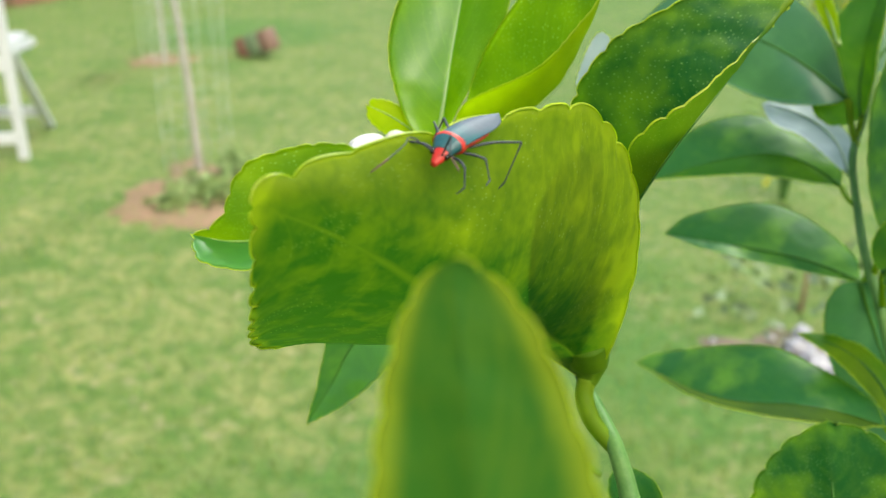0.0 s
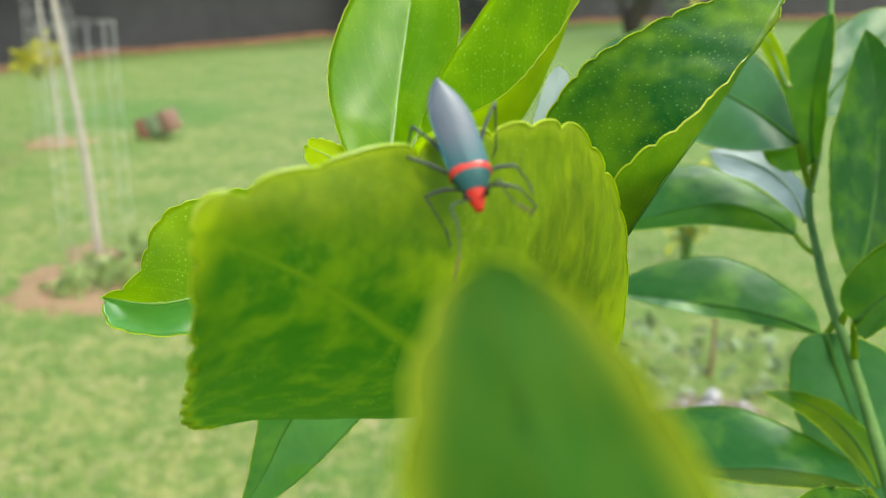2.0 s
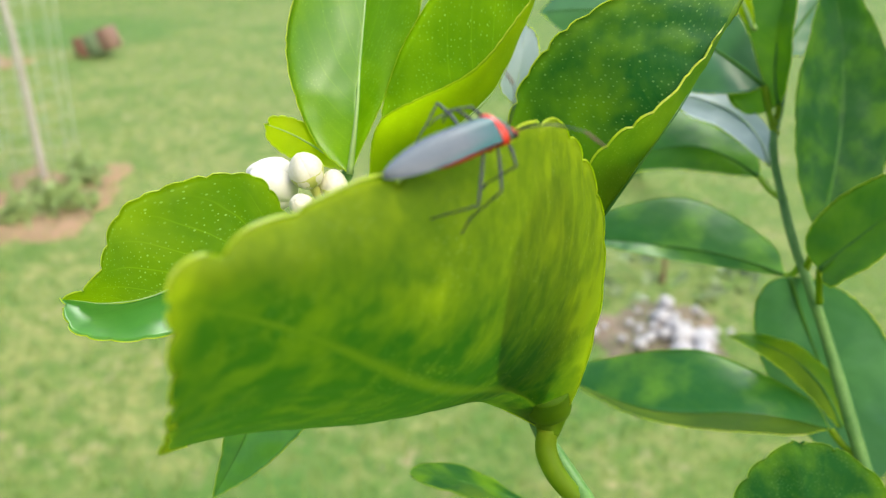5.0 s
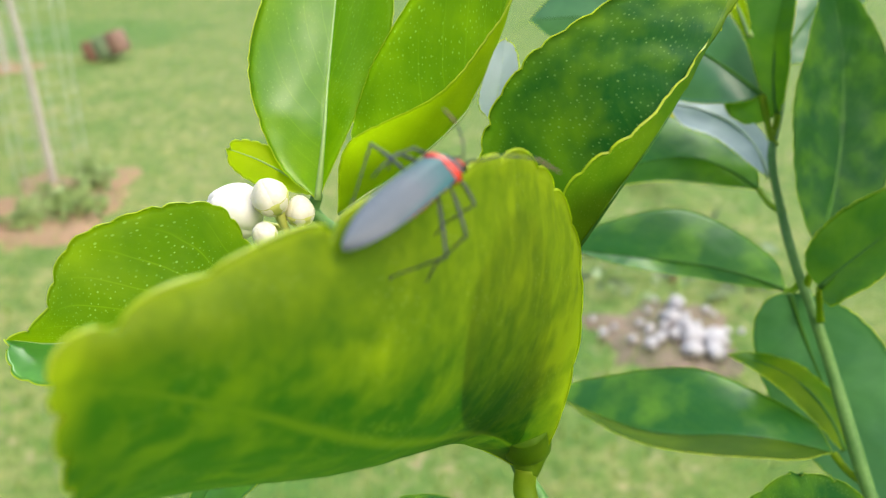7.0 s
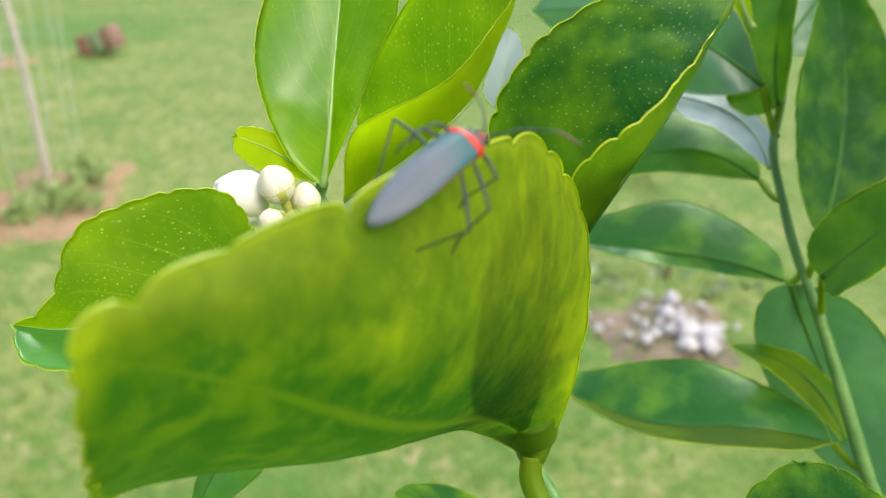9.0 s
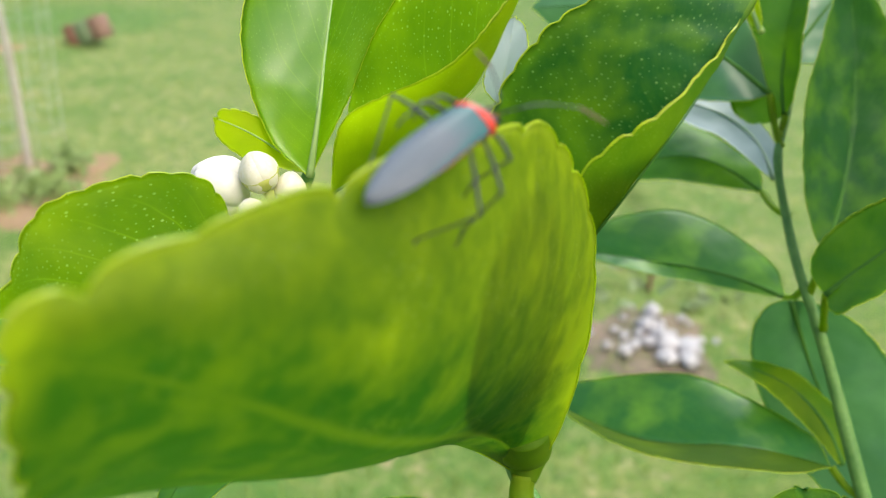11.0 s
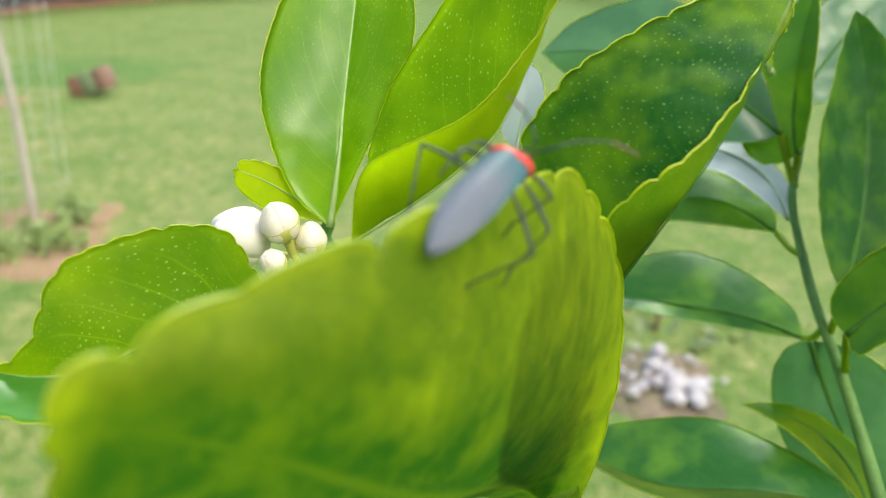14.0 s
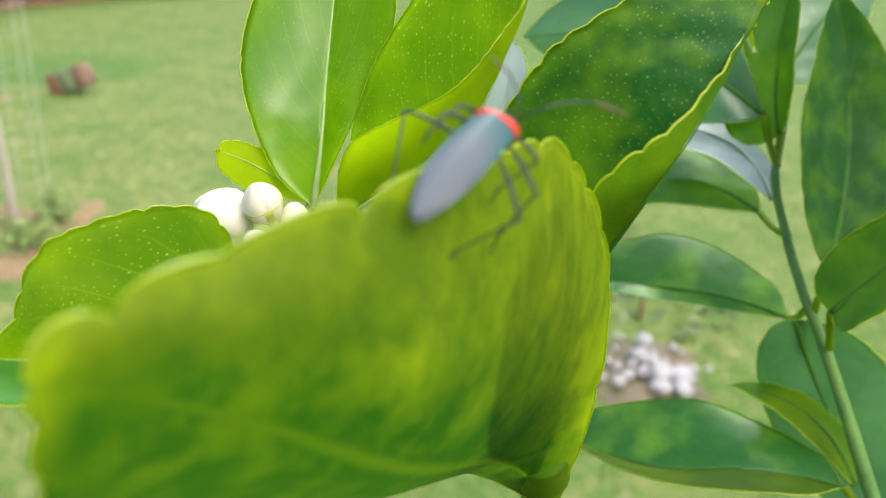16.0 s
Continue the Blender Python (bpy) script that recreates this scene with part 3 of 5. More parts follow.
def soil_patch(x, y, rx, ry, seed, label, material=None):
    verts, faces = [(x, y, height(x, y) + 0.016)], []
    rings, seg = 6, 40
    for r in range(1, rings + 1):
        for k in range(seg):
            w = 2 * math.pi * k / seg
            q = r / rings * (1 + 0.75 * noise.noise(Vector((math.cos(w) * 1.6, math.sin(w) * 1.6, seed))) + 0.3 * noise.noise(Vector((math.cos(w) * 5, math.sin(w) * 5, seed))))
            px_, py_ = x + rx * q * math.cos(w), y + ry * q * math.sin(w)
            verts.append((px_, py_, height(px_, py_) + (0.016 * (1 - (r / rings) ** 2) + 0.012 * noise.noise(Vector((px_ * 14, py_ * 14, seed))) if r < rings else -0.02)))
    for k in range(seg):
        faces.append((0, 1 + k, 1 + (k + 1) % seg))
        for r in range(rings - 1):
            a0, b0 = 1 + r * seg + k, 1 + r * seg + (k + 1) % seg
            faces.append((a0, a0 + seg, b0 + seg, b0))
    return tagged(mesh_object("soil_patch", verts, faces, [material or soil_mat]), label, "soil", kind="structure")


soil_patch(-0.88, 3.30, 0.29, 0.46, 1.0, "bare reddish earth round the young tree")
soil_patch(-1.72, 5.75, 0.20, 0.2, 2.0, "bare reddish earth round a staked tree")
soil_patch(0.80, 2.02, 0.21, 0.18, 3.0, "bare brown earth under white stones", plain("grey_brown_soil", (0.085, 0.095, 0.045), (0.25, 0.18, 0.14), 0.95, 9, bump=0.8, dist=0.01))
soil_patch(-0.35, 13.2, 0.8, 0.5, 4.0, "bare pale earth at the lawn's edge")

# unseen wall added behind the camera to keep low sky out of leaf reflections
sky_block_mat = plain("sky_block_plaster", (0.30, 0.27, 0.22), (0.36, 0.33, 0.28), 0.9, 2, bump=0.3, dist=0.004)
verts, faces = [], []
for x in (-7, 7):
    for y in (-2.8, -3.0):
        for z in (-0.1, 3.0):
            verts.append((x, y, z))
faces = [(0, 1, 5, 4), (2, 6, 7, 3), (1, 3, 7, 5), (0, 2, 3, 1), (4, 5, 7, 6), (0, 4, 6, 2)]
tagged(mesh_object("sky_block_wall", verts, faces, [sky_block_mat], smooth=False), "added plain wall out of view, blocking low sky", "wall", kind="structure")

bark_mat = plain("pale_bark", (0.34, 0.31, 0.27), (0.50, 0.47, 0.42), 0.85, 24, bump=0.6, dist=0.004)
mesh_mat = plain("white_plastic_net", (0.50, 0.55, 0.52), (0.62, 0.66, 0.64), 0.5, 40)
yellow_leaf = plain("yellow_green_leaves", (0.30, 0.33, 0.02), (0.52, 0.50, 0.03), 0.6, 12)
twig_leaf = plain("grey_green_leaves", (0.15, 0.23, 0.10), (0.24, 0.31, 0.16), 0.6, 12)


def leaf_cloud(name, points, size, material, parent, seed, label=""):
    """A crown of many small pointed leaves."""
    r = random.Random(seed)
    verts, faces = [], []
    for p in points:
        d = Vector((r.gauss(0, 1), r.gauss(0, 1), r.gauss(0, 0.7))).normalized()
        s = Vector((r.gauss(0, 1), r.gauss(0, 1), r.gauss(0, 1))).cross(d).normalized()
        up = d.cross(s)
        ln, wd = size * r.uniform(0.6, 1.3), size * r.uniform(0.18, 0.3)
        k = len(verts)
        c = Vector(p)
        verts += [c, c + d * ln * 0.5 + s * wd + up * wd * 0.3, c + d * ln, c + d * ln * 0.5 - s * wd + up * wd * 0.3, c + d * ln * 0.5]
        faces += [(k, k + 1, k + 4), (k + 1, k + 2, k + 4), (k + 2, k + 3, k + 4), (k + 3, k, k + 4)]
    return mesh_object(name, verts, faces, [material], parent, label, smooth=False)


def young_tree(x, y, tall, lean, crown_material, seed, label, net=True, crown=120, spread=0.2, radius=0.013, low=False):
    tree = tagged(new("young_tree"), label, "young tree")
    tree.location = (x, y, height(x, y))
    top = Vector((lean[0], lean[1], tall))
    tube("trunk", [(0, 0, -0.04), top * 0.35 + Vector((0.012, 0, 0)), top * 0.7, top], [radius * 1.2, radius, radius * 0.8, radius * 0.4], bark_mat, tree, n=20, sides=10, bumpy=0.1)
    r = random.Random(seed)
    pts = []
    for k in range(7):
        a = r.uniform(0, 6.28)
        s = top * (r.uniform(0.50, 0.54) if low else r.uniform(0.72, 0.98))
        e = s + Vector((math.cos(a), math.sin(a), r.uniform(0.1, 0.7))) * spread * r.uniform(0.5, 1)
        if low:
            e = s + Vector((r.uniform(-0.15, 0.09), r.uniform(-0.06, 0.06), r.uniform(-0.05, 0.06)))
        tube("limb", [s, (s + e) / 2 + Vector((0, 0, 0.015)), e], [radius * 0.35, radius * 0.15], bark_mat, tree, n=8, sides=6)
        pts += [s.lerp(e, r.uniform(0.4, 1.1)) + Vector((r.gauss(0, 1), r.gauss(0, 1), r.gauss(0, 1))) * 0.03 for _ in range(crown // 7)]
    leaf_cloud("crown", pts, 0.07, crown_material, tree, seed)
    if net:
        # wire guard: hoops and wires round the trunk
        for k in range(12):
            w = 2 * math.pi * k / 12
            q = Vector((math.cos(w) * 0.13, math.sin(w) * 0.13, 0))
            tube("guard_wire", [q, q + Vector((0, 0, 0.4)), q + Vector((0, 0, 0.85))], [0.0006, 0.0006], mesh_mat, tree, n=4, sides=5)
        for k in range(9):
            z = 0.05 + 0.1 * k
            ring = [(math.cos(w) * 0.13, math.sin(w) * 0.13, z) for w in np.linspace(0, 2 * math.pi, 17)]
            tube("guard_hoop", ring, [0.0006, 0.0006], mesh_mat, tree, n=32, sides=5)
    return tree


young_tree(-0.955, 3.56, 1.25, (-0.10, 0.05), twig_leaf, 11, "young tree with a thin pale trunk inside a wire guard", crown=56)
young_tree(-1.66, 5.65, 0.98, (-0.06, 0.03), yellow_leaf, 12, "young tree with a low yellow-green tuft inside a wire guard", crown=220, spread=0.14, radius=0.012, low=True)


def ring_mesh(bm, c, size, seed):
    """A rough stone."""
    res = bmesh.ops.create_icosphere(bm, subdivisions=2, radius=1.0)
    for v in res["verts"]:
        v.co = Vector((v.co.x * size[0], v.co.y * size[1], v.co.z * size[2])) * (1 + 0.55 * noise.noise(v.co * 1.5 + Vector((seed, 0, 0)))) + Vector(c)


stone_mat = plain("white_stone", (0.34, 0.33, 0.35), (0.54, 0.53, 0.55), 0.8, 18, bump=0.5, dist=0.004)
rs = random.Random(8)
STONES = [(0.862, 2.10, 0.026, 0.022), (0.825, 2.03, 0.028, 0.02), (0.845, 1.985, 0.024, 0.018), (0.805, 1.955, 0.02, 0.014), (0.84, 1.93, 0.034, 0.022), (0.885, 1.915, 0.036, 0.02), (0.765, 1.945, 0.016, 0.012), (0.735, 1.92, 0.02, 0.012), (0.70, 1.95, 0.012, 0.009), (0.905, 1.955, 0.016, 0.012), (0.795, 2.00, 0.012, 0.01), (0.87, 1.87, 0.03, 0.016), (0.82, 1.88, 0.022, 0.014)]
for _ in range(26):
    w, d = rs.uniform(0, 6.28), rs.random() ** 0.6
    r_ = rs.uniform(0.006, 0.013)
    STONES.append((0.80 + 0.20 * d * math.cos(w), 2.0 + 0.16 * d * math.sin(w), r_, r_ * 0.7))
for x, y, r_, h_ in STONES:
    bm = bmesh.new()
    ring_mesh(bm, (0, 0, 0), (r_, r_ * rs.uniform(0.7, 1.0), h_), rs.uniform(0, 50))
    me = bpy.data.meshes.new("stone")
    bm.to_mesh(me)
    bm.free()
    me.materials.append(stone_mat)
    me.polygons.foreach_set("use_smooth", [True] * len(me.polygons))
    st = tagged(new("stone", me), "small rounded white stone on bare earth", "stone", "white stones")
    st.location = (x, y, height(x, y) + 0.02 + h_ * 0.45)
    st.rotation_euler = (0, 0, rs.uniform(0, 6))

stick = tagged(new("dry_stalk"), "thin brown dry stalk with a few grey leaves", "stalk")
stick.location = (0.93, 2.30, 0)
tube("stalk", [(0, 0, -0.02), (0.004, 0.0, 0.1), (0.0, 0.005, 0.22)], [0.007, 0.005, 0.003], plain("dry_stalk_brown", (0.14, 0.07, 0.045), (0.24, 0.14, 0.09), 0.8, 30), stick)
weeds = []
for k in range(70):
    a, d = rs.uniform(0, 6.28), 0.2 * rs.random() ** 0.5
    weeds.append((math.cos(a) * d * 1.4, math.sin(a) * d, rs.uniform(0.0, 0.11)))
leaf_cloud("leaves", weeds, 0.06, twig_leaf, stick, 5)

tuft_leaf = plain("low_weed_leaves", (0.17, 0.27, 0.07), (0.28, 0.36, 0.13), 0.6, 12)


def weed_tuft(x, y, r, tall, n, seed):
    """A low clump of narrow leaves on a short crown of stems."""
    tf = tagged(new("weed_tuft"), "low green weed clump on bare earth", "weed", "weeds round the young tree")
    tf.location = (x, y, height(x, y))
    q = random.Random(seed)
    for k in range(5):
        a = q.uniform(0, 6.28)
        tube("stem", [(0, 0, -0.02), (math.cos(a) * r * 0.3, math.sin(a) * r * 0.3, tall * 0.5), (math.cos(a) * r * 0.7, math.sin(a) * r * 0.7, tall * 0.9)], [0.003, 0.0015], tuft_leaf, tf, n=6, sides=5)
    pts = []
    for k in range(n):
        a, d = q.uniform(0, 6.28), q.random() ** 0.6
        pts.append((math.cos(a) * d * r, math.sin(a) * d * r, 0.02 + q.random() * tall * (1.1 - 0.7 * d)))
    leaf_cloud("leaves", pts, 0.05, tuft_leaf, tf, seed)


weed_tuft(-0.80, 3.47, 0.07, 0.10, 120, 41)
weed_tuft(-0.90, 3.28, 0.09, 0.05, 110, 42)
weed_tuft(-0.80, 3.22, 0.10, 0.05, 120, 43)
weed_tuft(-0.95, 3.12, 0.07, 0.04, 70, 44)

# painted block lying in the grass
block = tagged(new("painted_block"), "weathered red and green painted block lying in grass", "block")
block.location, block.rotation_euler = (-1.16, 5.95, height(-1.16, 5.95) + 0.03), (0, radians(-20), radians(-22))
for nm, x0, x1, mt in (("red_end", -0.125, -0.0535, plain("faded_red_paint", (0.15, 0.07, 0.05), (0.24, 0.12, 0.08), 0.8, 20)), ("green_middle", -0.053, 0.045, plain("faded_green_paint", (0.10, 0.19, 0.09), (0.20, 0.23, 0.13), 0.8, 20)), ("brown_end", 0.047, 0.125, plain("brown_paint", (0.17, 0.10, 0.075), (0.26, 0.16, 0.12), 0.8, 20))):
    bm = bmesh.new()
    bmesh.ops.create_cube(bm, size=1.0)
    for v in bm.verts:
        v.co = Vector(((x0 + x1) / 2 + v.co.x * (x1 - x0), v.co.y * 0.11, 0.045 + v.co.z * 0.13))
    bmesh.ops.bevel(bm, geom=bm.edges[:], offset=0.005, segments=1, affect="EDGES")
    part(nm, bm, mt, block)

# ---- folding chairs
paint = plain("white_chair_paint", (0.60, 0.61, 0.64), (0.68, 0.69, 0.71), 0.4, 8)


def bar(name, a, b, w, h, parent, bow=0.0, label=""):
    """A rounded slat from a to b, w wide and h thick, sagging by bow."""
    a, b = Vector(a), Vector(b)
    t = (b - a).normalized()
    side = t.cross(Vector((0, 0, 1)))
    side = side.normalized() if side.length > 1e-3 else Vector((1, 0, 0))
    up = side.cross(t)
    verts, faces = [], []
    n = 8
    sec = [(-1, -0.7), (-0.9, -1), (0.9, -1), (1, -0.7), (1, 0.7), (0.9, 1), (-0.9, 1), (-1, 0.7)]
    for i in range(n + 1):
        f = i / n
        c = a.lerp(b, f) + side * bow * 4 * f * (1 - f)
        for p, q in sec:
            verts.append(c + side * (p * w / 2) + up * (q * h / 2))
    m = len(sec)
    for i in range(n):
        for j in range(m):
            k = (j + 1) % m
            faces.append((i * m + j, i * m + k, (i + 1) * m + k, (i + 1) * m + j))
    faces += [tuple(range(m))[::-1], tuple(n * m + j for j in range(m))]
    return mesh_object(name, verts, faces, [paint], parent, label, smooth=False)


def folding_chair():
    """Origin at the foot of one post; x across towards that post, y away from the slatted back."""
    ch = tagged(new("folding_chair"), "white slatted folding garden chair standing on the lawn", "chair", "folding chairs")
    for x in (0.0, -0.46):
        bar("post", (x, 0.0, 0.0), (x, -0.04, 0.88), 0.040, 0.026, ch)
        bar("rear_leg", (x * 0.92 - 0.02, 0.52, 0.0), (x * 0.92 - 0.02, 0.02, 0.50), 0.034, 0.024, ch)
        bar("side_rail", (x * 0.96 - 0.01, 0.01, 0.42), (x * 0.96 - 0.01, 0.40, 0.40), 0.022, 0.034, ch)
    for k in range(6):
        z = 0.475 + 0.066 * k
        bar("back_slat", (-0.015, -0.022 - 0.004 * k, z), (-0.445, -0.022 - 0.004 * k, z), 0.012, 0.050, ch, bow=0.02)
    bar("apron", (-0.015, -0.018, 0.385), (-0.445, -0.018, 0.385), 0.014, 0.062, ch, bow=-0.03)
    for k in range(6):
        y = 0.035 + 0.062 * k
        bar("seat_slat", (-0.02, y, 0.437), (-0.44, y, 0.437), 0.048, 0.016, ch)
    bar("stretcher", (-0.015, 0.0, 0.085), (-0.445, 0.0, 0.085), 0.02, 0.045, ch)
    bar("stretcher", (-0.03, 0.44, 0.09), (-0.43, 0.44, 0.09), 0.02, 0.045, ch)
    return ch


chair = folding_chair()
chair.matrix_basis = pose(-1.70, 3.72, height(-1.70, 3.72) + 0.003, 0, 0, 8)

# ---- fence and hedge at the end of the lawn
fence_mat = plain("dark_fence_cloth", (0.010, 0.011, 0.012), (0.024, 0.026, 0.026), 0.8, 3, bump=0.4, dist=0.02)
strip_mat = plain("dark_red_soil", (0.12, 0.05, 0.028), (0.26, 0.13, 0.07), 0.95, 4)
FENCE = [(-9.0, -1.2), (-3.85, 8.3), (-3.3, 9.6), (-2.6, 10.9), (-1.4, 12.1), (-0.3, 13.1), (4.0, 15.8), (14.0, 17.5)]
fence = tagged(new("garden_fence"), "dark cloth-covered garden fence behind the lawn", "fence")
for (x0, y0), (x1, y1) in zip(FENCE[:-1], FENCE[1:]):
    L_ = math.hypot(x1 - x0, y1 - y0)
    ux, uy = (x1 - x0) / L_, (y1 - y0) / L_
    n = max(8, int(L_ * 3))
    verts, faces = [], []
    for i in range(n + 1):
        s_ = L_ * i / n
        for z in (0.02, 0.7, 1.4, 2.1):
            d = 0.03 * noise.noise(Vector((s_ * 1.5, z * 2, x0)))
            for th in (0, 0.04):
                verts.append((x0 + ux * s_ - uy * (d + th), y0 + uy * s_ + ux * (d + th), z))
    for i in range(n):
        for z in range(3):
            for th in (0, 1):
                k = (i * 4 + z) * 2 + th
                q = (k, k + 8, k + 10, k + 2)
                faces.append(q if th else q[::-1])
        k = (i * 4 + 3) * 2
        faces.append((k, k + 8, k + 9, k + 1))
        k = i * 8
        faces.append((k, k + 1, k + 9, k + 8))
    mesh_object("panel", verts, faces, [fence_mat], fence)
    for i in range(0, n + 1, 6):
        s_ = L_ * i / n
        q = (x0 + ux * s_ - uy * 0.09, y0 + uy * s_ + ux * 0.09)
        tube("post", [(*q, -0.05), (*q, 1.1), (*q, 2.2)], [0.045, 0.045], bark_mat, fence, n=4, sides=8)
    # strip of reddish earth along its foot
    verts, faces = [], []
    for i in range(n + 1):
        s_ = L_ * i / n
        for w in (0.05, -0.12, -0.22):
            ww = w * (1 + 0.5 * noise.noise(Vector((s_ * 1.2, w, x1)))) if w < 0 else w
            px_, py_ = x0 + ux * s_ - uy * ww, y0 + uy * s_ + ux * ww
            verts.append((px_, py_, height(px_, py_) + (0.05 if w == -0.12 else 0.005)))
    for i in range(n):
        for k in (0, 1):
            c = i * 3 + k
            faces.append((c, c + 1, c + 4, c + 3))
    tagged(mesh_object("soil_strip", verts, faces, [strip_mat]), "strip of reddish earth at the fence's foot", "soil", kind="structure")

shrub_bark = plain("dark_bark", (0.045, 0.038, 0.030), (0.09, 0.075, 0.06), 0.9, 24, bump=0.6, dist=0.004)
hedge_leaf = plain("hedge_leaves", (0.015, 0.045, 0.012), (0.05, 0.10, 0.03), 0.6, 2)


def shrub(x, y, rx, tall, n, seed, label, material, size=0.11):
    sh = tagged(new("shrub"), label, "shrub", "shrubs along the fence")
    sh.location = (x, y, height(x, y))
    r = random.Random(seed)
    pts = []
    for k in range(9):
        a = r.uniform(0, 6.28)
        e = Vector((math.cos(a) * rx * r.uniform(0.2, 0.9), math.sin(a) * rx * r.uniform(0.2, 0.9), tall * r.uniform(0.5, 0.95)))
        tube("limb", [(0, 0, -0.05), e * 0.5 + Vector((0, 0, tall * 0.12)), e], [w * min(1.0, tall / 1.6) for w in (0.03, 0.018, 0.006)], shrub_bark if tall > 1 else stem_mat, sh, n=8, sides=6)
        pts += [e * r.uniform(0.45, 1.05) + Vector((r.gauss(0, 1), r.gauss(0, 1), r.gauss(0, 1))) * rx * 0.22 for _ in range(n // 9)]
    leaf_cloud("crown", [p for p in pts if p.z > 0.05], size, material, sh, seed)
    return sh


shrub(0.5, 12.9, 0.6, 1.5, 900, 21, "dark green shrub against the fence", hedge_leaf)
shrub(2.0, 13.6, 1.0, 2.0, 1200, 22, "tall dark green shrub against the fence", hedge_leaf)
shrub(3.6, 12.5, 1.1, 2.0, 1300, 23, "tall dark green shrub against the fence", hedge_leaf)
shrub(2.5, 6.4, 0.26, 0.95, 500, 24, "low bush with yellow-green flowering tips", yellow_leaf, 0.06)
shrub(1.2, 3.27, 0.10, 0.42, 120, 25, "small weed with yellow-green leaves", yellow_leaf, 0.05)

# ---------------------------------------------------------------- the lemon shoots
front = tagged(new("lemon_shoot"), "lemon shoot with bright young leaves, white buds, one curled leaf", "lemon shoot")
side = tagged(new("lemon_shoot"), "upright lemon shoot with glossy dark green leaves", "lemon shoot")
STEM_FRONT = [(0.0333, 0.1230, 0.9906), (0.0315, 0.1328, 1.0017), (0.0293, 0.1389, 1.0087), (0.0275, 0.1483, 1.0105), (0.0249, 0.1555, 1.0150), (0.0200, 0.1549, 1.0415), (0.0054, 0.1716, 1.0428), (-0.0018, 0.1764, 1.0466), (-0.0015, 0.1777, 1.0499)]
STEM_SIDE = [(0.1131, 0.1851, 0.9611), (0.1109, 0.1930, 0.9716), (0.1085, 0.2081, 0.9913), (0.1066, 0.2147, 1.0011), (0.1053, 0.2229, 1.0099), (0.1060, 0.2330, 1.0185), (0.1065, 0.2419, 1.0296), (0.1110, 0.2493, 1.0385), (0.1147, 0.2562, 1.0508), (0.1184, 0.2652, 1.0684), (0.1211, 0.2734, 1.0837)]
tube("stem", STEM_FRONT + [], [0.0021, 0.0017, 0.0014, 0.0012, 0.0011, 0.0010, 0.0010, 0.0009], stem_mat, front, n=60, sides=12, bumpy=0.12)
tube("stem", STEM_SIDE, [0.0017, 0.0016, 0.0014, 0.0012, 0.0011, 0.0010, 0.0010, 0.0009, 0.0008, 0.0008], stem_mat, side, n=70, sides=12, bumpy=0.15)
tube("trunk", [(0.055, 0.21, -0.05), (0.050, 0.20, 0.4), (0.047, 0.17, 0.75), tuple(Vector(STEM_FRONT[0]))], [0.011, 0.009, 0.006, 0.0021], stem_mat, front, n=30, sides=12, bumpy=0.1)
tube("trunk", [(0.075, 0.22, -0.05), (0.09, 0.23, 0.4), (0.11, 0.20, 0.75), tuple(Vector(STEM_SIDE[0]))], [0.010, 0.008, 0.006, 0.0019], stem_mat, side, n=30, sides=12, bumpy=0.1)

# the big curled leaf: a smooth patch bent over at one side and rolled under below
NET = [
    [(-0.7, 171.2, 1035.5), (19.4, 159.0, 1023.2), (23.5, 145.0, 1010.0), (23.9, 138.8, 1006.8), (38.6, 147.9, 1030.4), (44.5, 161.3, 1064.2)],
    [(-16.6, 146.4, 1026.6), (-4.1, 144.7, 1026.8), (7.2, 142.1, 1032.9), (27.1, 136.5, 1039.0), (38.1, 144.7, 1049.8), (25.9, 150.6, 1068.1)],
    [(-24.1, 124.6, 1027.1), (-13.7, 120.4, 1024.4), (-2.7, 109.4, 1025.0), (15.8, 105.4, 1035.5), (13.9, 125.0, 1056.7), (19.4, 124.0, 1068.5)],
    [(-25.9, 116.5, 1045.4), (-14.1, 116.6, 1057.2), (-5.2, 100.9, 1058.2), (8.6, 90.1, 1056.3), (2.6, 104.8, 1074.7), (11.3, 106.7, 1074.6)],
    [(-32.5, 92.2, 1044.8), (-22.3, 85.6, 1054.0), (-15.8, 88.3, 1072.3), (-15.8, 89.7, 1074.0), (-20.7, 86.0, 1071.0), (-24.5, 94.5, 1078.3)],
]
NETV = np.array(NET) / 1000.0


def bernstein(n, x):
    return np.array([math.comb(n, i) * x ** i * (1 - x) ** (n - i) for i in range(n + 1)])


def curled_surface(s, w):
    return np.einsum("u,v,uvc->c", bernstein(4, s), bernstein(5, (w + 1) / 2), NETV)


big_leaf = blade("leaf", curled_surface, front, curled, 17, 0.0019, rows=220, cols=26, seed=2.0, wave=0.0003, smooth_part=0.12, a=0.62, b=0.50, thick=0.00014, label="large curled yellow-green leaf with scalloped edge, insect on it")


def behind(s, w):
    """A second leaf pressed against the back of the curled one."""
    u1 = 0.04 + 0.77 * s - 0.10 * s * (1 - s) + 0.16 * w
    s1 = 0.10 + 0.39 * s + 0.20 * s * (1 - s) - 0.115 * w
    p = curled_surface(s1, u1 * blade_profile(s1, 0.62, 0.50))
    e1 = curled_surface(s1 + 0.01, u1 * blade_profile(s1 + 0.01, 0.62, 0.50)) - p
    e2 = curled_surface(s1, (u1 + 0.02) * blade_profile(s1, 0.62, 0.50)) - p
    n = np.cross(e1, e2)
    n /= np.linalg.norm(n)
    if np.dot(n, np.array((0.0, 0.0, 1.1)) - p) > 0:
        n = -n
    return p + n * 0.0003


